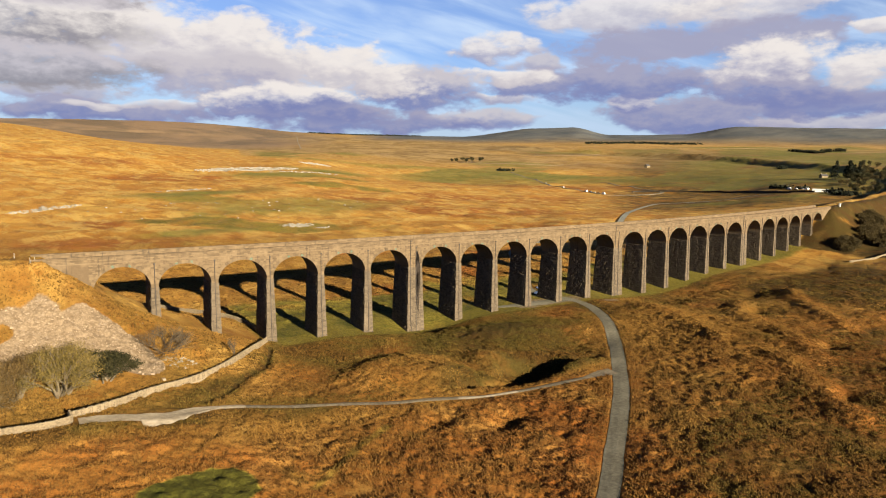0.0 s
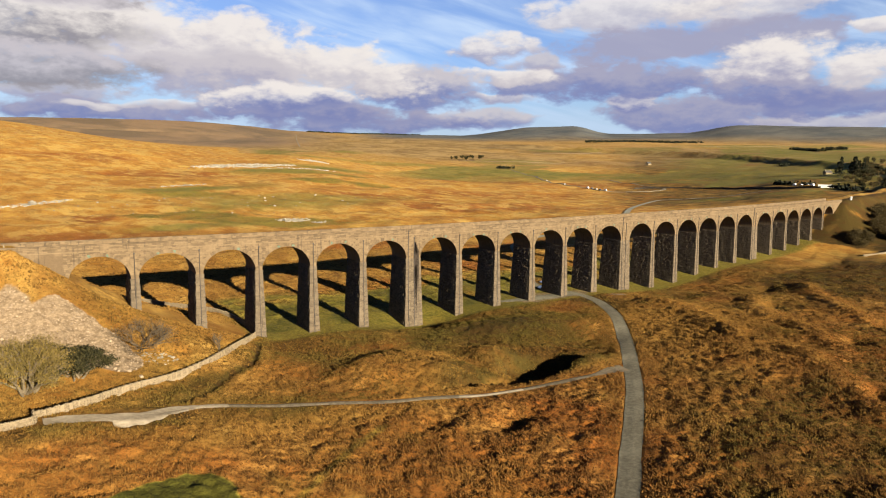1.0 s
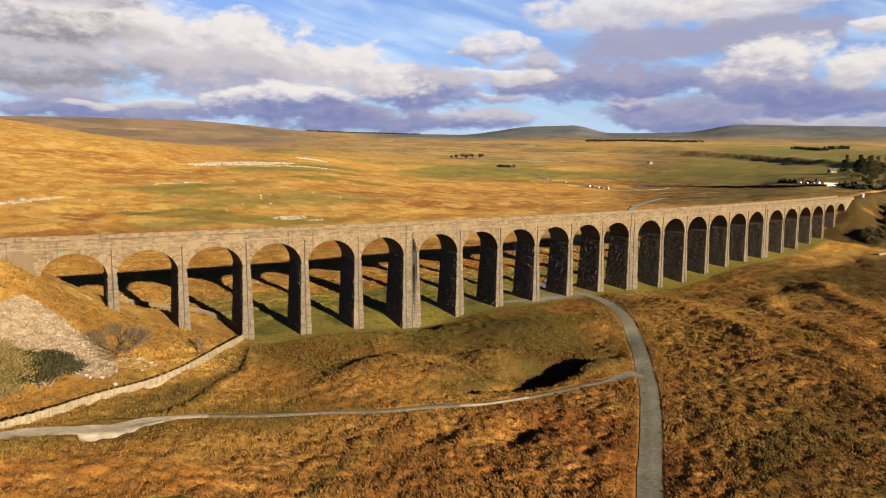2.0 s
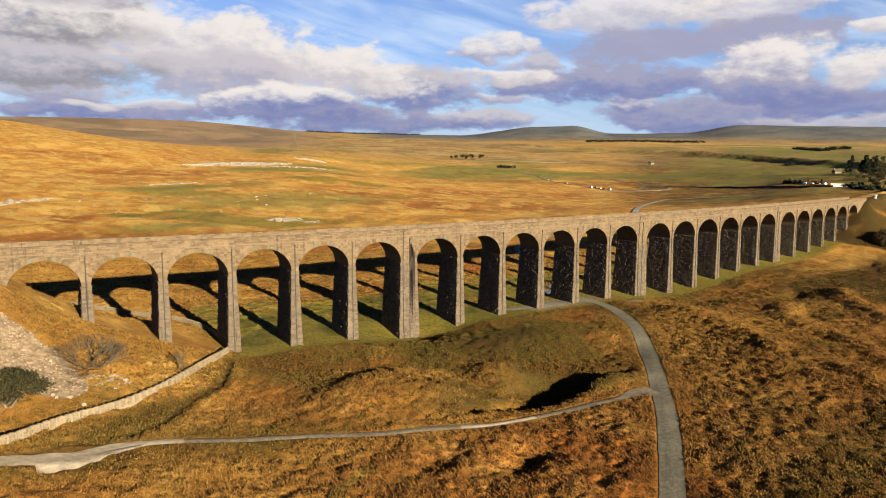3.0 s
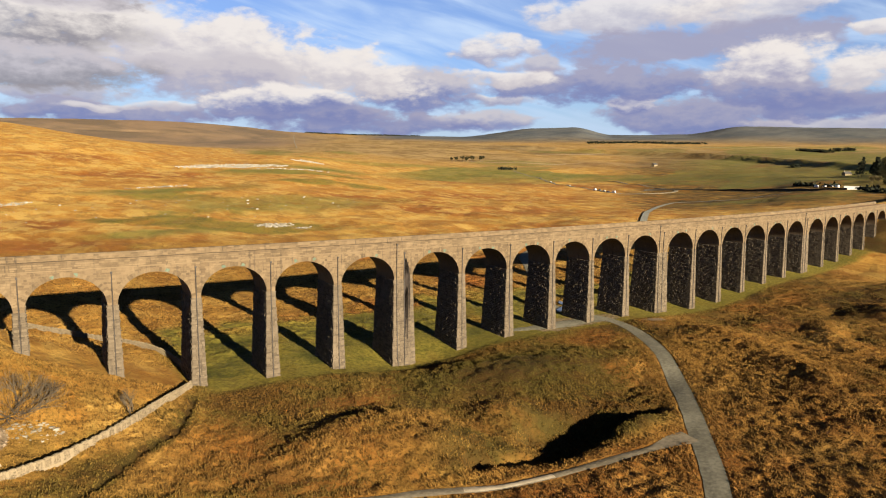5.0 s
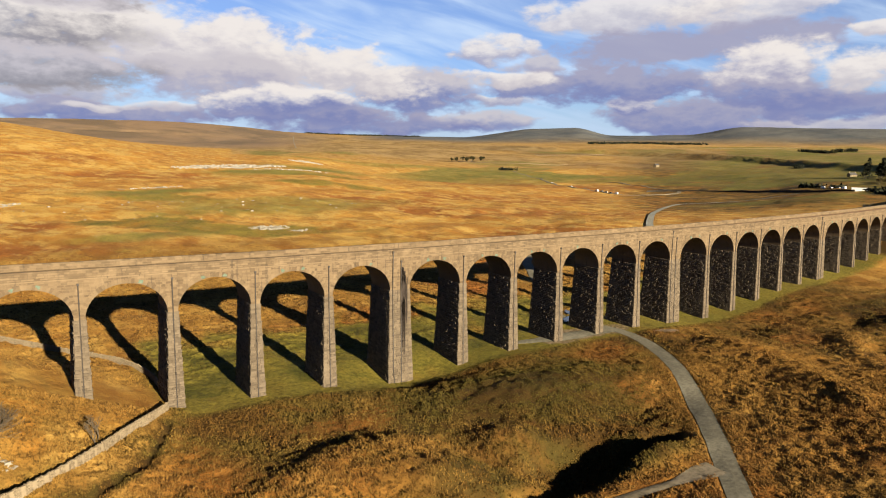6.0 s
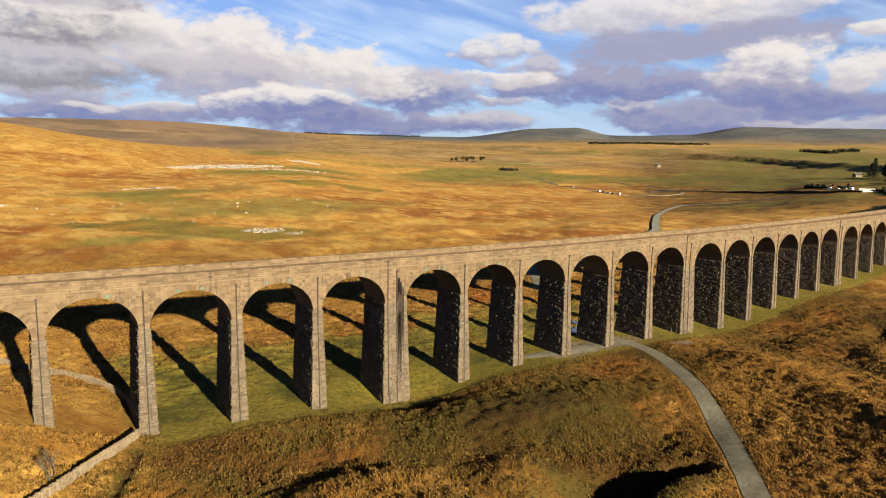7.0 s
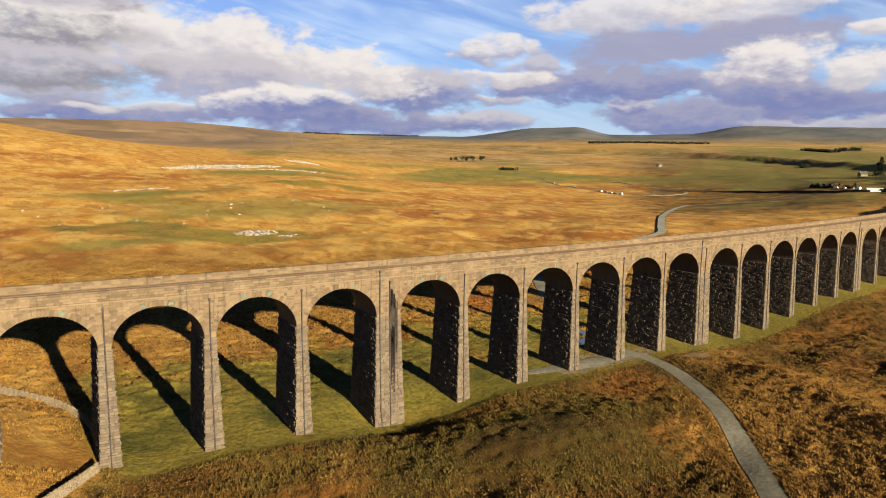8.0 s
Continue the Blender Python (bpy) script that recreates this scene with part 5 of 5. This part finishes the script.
def make_tree(kind, x, y, high, seed, mat, per, spread, size, label, category, depth=4, stems=1, group="", z=None, up=1.5, bark=None, thick=0.018):
    rnd = random.Random(seed)
    z = z_at(x, y) if z is None else z
    tree = tagged(new(kind), label, category, group)
    tree.location = (x, y, z)
    bm = bmesh.new()
    tips = []
    for k in range(stems):
        d = Vector((rnd.uniform(-1, 1), rnd.uniform(-1, 1), up if stems > 1 else 4)).normalized()
        start = Vector((rnd.uniform(-0.3, 0.3), rnd.uniform(-0.3, 0.3), -0.3)) * (1 if stems > 1 else 0.2)
        grow(bm, start, d, high * (0.17 if stems > 1 else 0.3), high * thick, depth, rnd, tips)
    top = max(t.z for t in tips)
    k = high / top
    bmesh.ops.scale(bm, verts=bm.verts, vec=(k, k, k))
    part("trunk", bm, bark or BARK, tree)
    if per:
        ob = new("crown", crown_mesh("crown", [t * k for t in tips[stems:]], per, spread, size, mat, seed))
        ob.parent = tree
    return tree


make_tree("bare_bush", -82, -17.5, 6.2, 3, OLIVE, 0, 0, 0, "leafless grey twiggy bush at the foot of the spoil bank", "bush", 5, 18, up=0.12, bark=TWIG, thick=0.010)
make_tree("bare_sapling", -64, -16.2, 4.2, 4, OLIVE, 0, 0, 0, "thin bare sapling beside the dry stone wall", "sapling", 5, 2, bark=TWIG)
make_tree("willow_bush", -105.5, -33, 10.5, 5, OLIVE, 26, 0.7, 0.14, "tall olive willow bush with bare yellow branches", "bush", 4, 9, "bushes below the spoil bank", up=0.9)
make_tree("willow_bush", -113, -32, 8.5, 6, RUSSET, 24, 0.7, 0.15, "brown-olive willow bush thick with twigs", "bush", 4, 9, "bushes below the spoil bank", up=0.9)
make_tree("willow_bush", -121, -35, 9.0, 7, RUSSET, 24, 0.7, 0.15, "brown-olive willow bush thick with twigs", "bush", 4, 9, "bushes below the spoil bank", up=0.9)
make_tree("gorse_bush", -96.5, -29.0, 6.0, 8, DARK_LEAF, 22, 0.4, 0.2, "dense dark evergreen gorse bush", "bush", 4, 9, "bushes below the spoil bank", up=0.9)
make_tree("gorse_bush", -101, -28.0, 6.8, 9, DARK_LEAF, 20, 0.45, 0.2, "dense dark evergreen gorse bush", "bush", 4, 9, "bushes below the spoil bank", up=0.9)

# shrubs on the south bank
rs = random.Random(21)
for k in range(34):
    t = rs.random()
    if k < 16:
        sx, sy = 300 + 45 * t + rs.uniform(-5, 5), 16 + 16 * t - rs.uniform(4, 13)
    else:
        sx, sy = 262 + 80 * t, 4 - 16 * rs.random() + 6 * t
    make_tree("hawthorn_shrub", sx, sy, rs.uniform(2.4, 4.6), 40 + k, BROWN_LEAF, 14, 0.7, 0.32, "brown leafy hawthorn shrub on the railway bank", "shrub", 3, 8, "shrubs on the railway bank", up=0.8)

# loose stones
r5 = random.Random(31)
rn = np.random.RandomState(31)
xs, ys = rn.uniform(-128, -78, 9000), rn.uniform(-30, -1, 9000)
ok = (covers(xs, ys)[:, 2] > 0.5) | (rn.uniform(0, 1, 9000) < 0.01)
spots = [(x, y, r5.uniform(0.12, 0.5) * (1 + (r5.random() < 0.05))) for x, y in zip(xs[ok][:1500], ys[ok][:1500])]
boulders("scree_stones", spots, SPOIL, "pale broken stones of the spoil bank", "stones")
spots = []
for cx, cy, rx, ry, turn, n in OUTCROPS + ((-79, -22, 4, 2.5, 0, 90), (40, 330, 150, 60, 20, 110)):
    for k in range(n):
        a, d = r5.uniform(0, 6.28), math.sqrt(r5.random())
        u, w = rx * d * math.cos(a), ry * d * math.sin(a)
        q = radians(turn)
        x, y = cx + u * math.cos(q) - w * math.sin(q), cy + u * math.sin(q) + w * math.cos(q)
        far = min(4.0, math.hypot(x + 90, y + 155) / 260)
        spots.append((x, y, (0.45 + 1.3 * r5.random() ** 2) * max(0.5, 0.6 * far)))
boulders("limestone_outcrop", spots, LIME, "scattered grey-white limestone pavement blocks", "rocks", flat=0.55)


spots = []
for k in range(110):
    a, b = ROAD[12:95][r5.randrange(82)], r5.uniform(-1.5, 1.5)
    spots.append((a[0] + b + r5.uniform(-1, 1), a[1] + b * 0.4 + r5.uniform(-1, 1), r5.uniform(0.15, 0.42)))
spots = [q for q in spots if to_line(np.array([q[0]]), np.array([q[1]]), ROAD)[0] < 1.7]
boulders("track_stones", spots, LIME, "pale stones worn out of the farm track", "stones", flat=0.6)


# ---- the far side of the valley ----
def far_strip(name, pts, half, high, mat, label, category, kind=""):
    """A low wall or bank, far off, swept over the land."""
    pts = [Vector(p) for p in smooth_line(pts, 5)]
    dense = []
    for a, b in zip(pts, pts[1:]):
        k = max(1, int((b - a).length / 8))
        dense += [a.lerp(b, j / k) for j in range(k)]
    dense.append(pts[-1])
    zz = ground([p.x for p in dense], [p.y for p in dense])
    bm = bmesh.new()
    rings = []
    for k, p in enumerate(dense):
        t = (dense[min(k + 1, len(dense) - 1)] - dense[max(k - 1, 0)]).normalized()
        z = float(zz[k])
        rings.append([(p.x + t.y * o, p.y - t.x * o, z + h) for o, h in ((half, -1.5), (half * 0.7, high), (-half * 0.7, high), (-half, -1.5))])
    box_loft(bm, rings)
    return tagged(part(name, bm, mat), label, category, kind=kind)


far_strip("valley_road", [(760, 900), (700, 760), (640, 660), (600, 570), (572, 505), (562, 460), (600, 430), (650, 440), (690, 520), (740, 640)], 3.2, 0.35, FOOT, "grey tarmac valley road", "road", "structure")
for line in ([(800, 2060), (960, 2480), (1230, 3170)],):
    far_strip("field_wall", line, 2.0, 0.5, LIME, "long dry stone field wall across the valley", "wall")


for line in ([(900, 1290), (1000, 1180), (1130, 1150)], [(2150, 1700), (2330, 1520), (2560, 1400)], [(1330, 1500), (1460, 1420), (1620, 1500)]):
    far_strip("field_wall", line, 0.4, 1.4, GRIT, "long dry stone field wall across the valley", "wall")
far_strip("field_wall", [(630, 474), (642, 463), (659, 417), (661, 360), (632, 297), (604, 238), (598, 205)], 0.6, 1.9, DARK_WALL, "long dark dry stone wall beside the valley road", "wall")


def block(bm, x0, x1, y0, y1, z0, z1, taper=0.0):
    box_loft(bm, [[(x0, y0, z0), (x1, y0, z0), (x1, y1, z0), (x0, y1, z0)], [(x0 + taper, y0 + taper, z1), (x1 - taper, y0 + taper, z1), (x1 - taper, y1 - taper, z1), (x0 + taper, y1 - taper, z1)]])


def gable(bm, x0, x1, y0, y1, z0, z1):
    ym = (y0 + y1) / 2
    box_loft(bm, [[(x, y0, z0), (x, y1, z0), (x, ym, z1)] for x in (x0, x1)])


def seat(ob, x, y, turn, sink=0.0):
    ob.matrix_world = pose(x, y, z_at(x, y) - sink, 0, 0, turn)
    return ob


def make_house(x, y, turn, long, wide, eaves, ridge, label):
    house = tagged(new("house"), label, "house", "houses by the station")
    bm = bmesh.new()
    block(bm, -long / 2, long / 2, -wide / 2, wide / 2, -1.5, eaves)
    gable(bm, -long / 2, long / 2, -wide / 2, wide / 2, eaves, ridge)
    part("wall", bm, RENDER, house)
    bm = bmesh.new()
    for sg in (-1, 1):
        box_loft(bm, [[(xx, sg * (wide / 2 + 0.4), eaves - 0.25), (xx, 0, ridge + 0.1), (xx, 0, ridge + 0.35), (xx, sg * (wide / 2 + 0.4), eaves)] for xx in (-long / 2 - 0.3, long / 2 + 0.3)])
    part("roof", bm, SLATE, house, "grey slate roof")
    for cx in (-long / 2 + 0.6, long / 2 - 0.6):
        bm = bmesh.new()
        block(bm, cx - 0.5, cx + 0.5, -0.4, 0.4, ridge - 0.6, ridge + 1.5)
        part("chimney", bm, RENDER, house)
    for wx in (-long / 3, 0, long / 3):
        for wz in (1.2, 3.6):
            if wz + 1.2 < eaves:
                bm = bmesh.new()
                block(bm, wx - 0.5, wx + 0.5, -wide / 2 - 0.06, -wide / 2 + 0.1, wz, wz + 1.3)
                part("window", bm, GLASS, house)
    return seat(house, x, y, turn)


make_house(930, 325, 60, 13, 8, 5.2, 8.6, "cream gabled house with a slate roof")
make_house(948, 345, 60, 9, 6, 3.4, 6.0, "low cream cottage with a slate roof")
make_house(880, 352, -20, 10, 6, 3.4, 5.8, "low cream cottage with a slate roof")
make_house(1150, 900, 10, 14, 7, 4.2, 7.0, "distant farmhouse with a slate roof")


def make_marquee(x, y, turn):
    tent = tagged(new("marquee"), "long white marquee standing beside the road", "marquee")
    bm = bmesh.new()
    block(bm, -7, 7, -3, 3, -0.5, 1.9)
    part("side_sheet", bm, WHITE, tent)
    bm = bmesh.new()
    box_loft(bm, [[(xx, 3.2, 1.8), (xx, 1.9, 2.6), (xx, 0, 3.0), (xx, -1.9, 2.6), (xx, -3.2, 1.8)] for xx in (-7.2, 7.2)])
    part("roof_sheet", bm, WHITE, tent)
    return seat(tent, x, y, turn)


make_marquee(610, 206, -58)


def make_car(x, y, turn, paint_mat, label, van=False):
    car = tagged(new("van" if van else "car"), label, "van" if van else "car", "vehicles along the valley road")
    L, Wd, roof = (5.4, 2.0, 2.4) if van else (4.2, 1.75, 1.45)
    bm = bmesh.new()
    block(bm, -L / 2, L / 2, -Wd / 2, Wd / 2, 0.3, 0.95, 0.05)
    part("body", bm, paint_mat, car)
    bm = bmesh.new()
    block(bm, -L / 2 + (0.1 if van else 0.6), L / 2 - 1.0, -Wd / 2 + 0.06, Wd / 2 - 0.06, 0.95, roof - 0.08, 0.22)
    part("cabin", bm, paint_mat if van else GLASS, car)
    bm = bmesh.new()
    block(bm, -L / 2 + (0.3 if van else 0.8), L / 2 - 1.2, -Wd / 2 + 0.26, Wd / 2 - 0.26, roof - 0.08, roof)
    part("roof", bm, paint_mat, car)
    for wx in (-L / 2 + 0.8, L / 2 - 0.8):
        for wy in (-Wd / 2, Wd / 2):
            bm = bmesh.new()
            bmesh.ops.create_cone(bm, cap_ends=True, segments=12, radius1=0.33, radius2=0.33, depth=0.22, matrix=pose(wx, wy, 0.33, 90))
            part("wheel", bm, TYRE, car)
    return seat(car, x, y, turn, -0.35)


CARS = [(569, 500, 78, WHITE, 1), (565.5, 488, 76, CAR_GREY, 0), (563, 478, 80, WHITE, 0), (561.5, 470, 82, CAR_BLUE, 0), (561.5, 461, 90, WHITE, 1), (606, 584, 62, WHITE, 0), (632, 645, 58, CAR_GREY, 0),
        (641, 662, 60, WHITE, 0), (690, 742, 60, CAR_BLUE, 0), (641, 258, 64, WHITE, 1), (634, 246, 64, WHITE, 0), (629, 236, 62, CAR_GREY, 0), (624, 228, 62, WHITE, 1), (596, 186, 55, CAR_GREY, 0), (590, 178, 55, CAR_BLUE, 0)]
for x, y, turn, mt, van in CARS:
    hue = {WHITE.name: "white", CAR_GREY.name: "grey", CAR_BLUE.name: "dark blue"}[mt.name]
    make_car(x, y, turn, mt, hue + (" delivery van" if van else " hatchback car") + " parked beside the valley road", bool(van))


def make_conifer(x, y, high, seed):
    r = random.Random(seed)
    tree = tagged(new("pine_tree"), "tall dark pine beside the station houses", "tree", "pines by the houses")
    bm = bmesh.new()
    tube(bm, [(0, 0, -1), (0, 0, high * 0.5), (0, 0, high * 0.97)], [0.35, 0.22, 0.05], 6)
    part("trunk", bm, BARK, tree)
    tips = []
    for k in range(90):
        h = high * (0.18 + 0.8 * r.random())
        w = (high - h) * 0.30 + 0.3
        a = r.uniform(0, 6.28)
        d = w * math.sqrt(r.random())
        tips.append((d * math.cos(a), d * math.sin(a), h))
    ob = new("crown", crown_mesh("crown", tips, 9, 0.5, 0.75, PINE, seed))
    ob.parent = tree
    return seat(tree, x, y, r.uniform(0, 360))


rp = random.Random(77)
for k in range(11):
    make_conifer(826 + rp.uniform(-12, 14), 292 + rp.uniform(-13, 13), rp.uniform(17, 25), 200 + k)
for k in range(64):
    q = rp.random()
    if k < 22:
        x, y, high = 900 + 140 * q, 300 + 85 * q, rp.uniform(7, 13)
    elif k < 50:
        x, y, high = 700 + 200 * q, 205 + 90 * q, rp.uniform(5, 9)
    else:
        x, y, high = 585 + 100 * q, 130 + 85 * q, rp.uniform(4, 7)
    make_tree("station_tree", x + rp.uniform(-22, 22), y + rp.uniform(-16, 18), high, 300 + k, DARK_LEAF if k % 3 else BROWN_LEAF, 14, 0.9, 0.6, "dark bare-topped tree among the station houses", "tree", 3, 1, "trees by the houses")
for k in range(13):
    make_tree("valley_tree", 872 + 8 * k + rp.uniform(-5, 5), 1268 + rp.uniform(-14, 14), rp.uniform(9, 14), 400 + k, DARK_LEAF, 14, 1.0, 0.8, "dark tree in a shelter clump on the moor", "tree", 3, 1, "shelter clump on the moor")
# far plantations, hedges, scrub and low dark bands
tips = []
# first row: dark tufts in place of shaded skyline moor; second: low dark band
for cx, cy, long, wide, turn, n, high in ((1835, 3620, 330, 60, -27, 420, 4), (2363, 1977, 250, 50, -41, 420, 4), (2247, 1170, 95, 12, 58, 150, 7), (2330, 1120, 40, 16, -20, 70, 9), (1700, 1180, 14, 6, 10, 16, 5), (800, 968, 26, 5, 10, 20, 4), (655, 265, 40, 2, 62, 18, 0.9), (585, 172, 26, 5, 50, 14, 1.6), (1250, 640, 30, 6, 30, 20, 4)):
    pts = []
    for k in range(n):
        u, w = rp.uniform(-long, long), rp.uniform(-wide, wide)
        q = radians(turn)
        pts.append((cx + u * math.cos(q) - w * math.sin(q), cy + u * math.sin(q) + w * math.cos(q)))
    zz = ground([p[0] for p in pts], [p[1] for p in pts])
    for (x, y), z in zip(pts, zz):
        hh = high * rp.uniform(0.5, 1.1)
        tips += [(x, y, z + hh * q) for q in (0.15, 0.4, 0.65, 0.9)]
tagged(new("far_wood_and_shade", crown_mesh("far_wood_and_shade", tips, 7, 1.7, 1.9, PINE, 9)), "dark plantations, hedges and low bands across the valley, one for shaded moor", "woodland", kind="stuff")


# ---- lineside ----
def make_post(x, y, z, high, label, mat=WOOD):
    bm = bmesh.new()
    block(bm, -0.07, 0.07, -0.07, 0.07, -0.6, high)
    block(bm, -0.09, 0.09, -0.09, 0.09, high + 0.002, high + 0.06)
    ob = tagged(part("lineside_post", bm, mat), label, "post", "posts beside the line")
    ob.location = (x, y, z)
    return ob


for s, off in ((-106.5, -0.6), (-107.5, 0.6), (-118, 0.8), (-129, 0.9), (-111, -8.6), (-122, -8.6), (-133, -8.6)):
    x, y, _ = via(s, off, 0)
    make_post(x, y, z_at(x, y), 1.3, "pale weathered timber post beside the line")
x, y, _ = via(311, 1.2, 0)
cab = tagged(new("relay_cabinet"), "small white lineside relay cabinet", "cabinet")
bm = bmesh.new()
block(bm, -0.7, 0.7, -0.4, 0.4, -0.4, 1.6, 0.03)
part("body", bm, WHITE, cab)
bm = bmesh.new()
block(bm, -0.8, 0.8, -0.5, 0.5, 1.602, 1.7)
part("lid", bm, WHITE, cab)
seat(cab, x, y, 12)
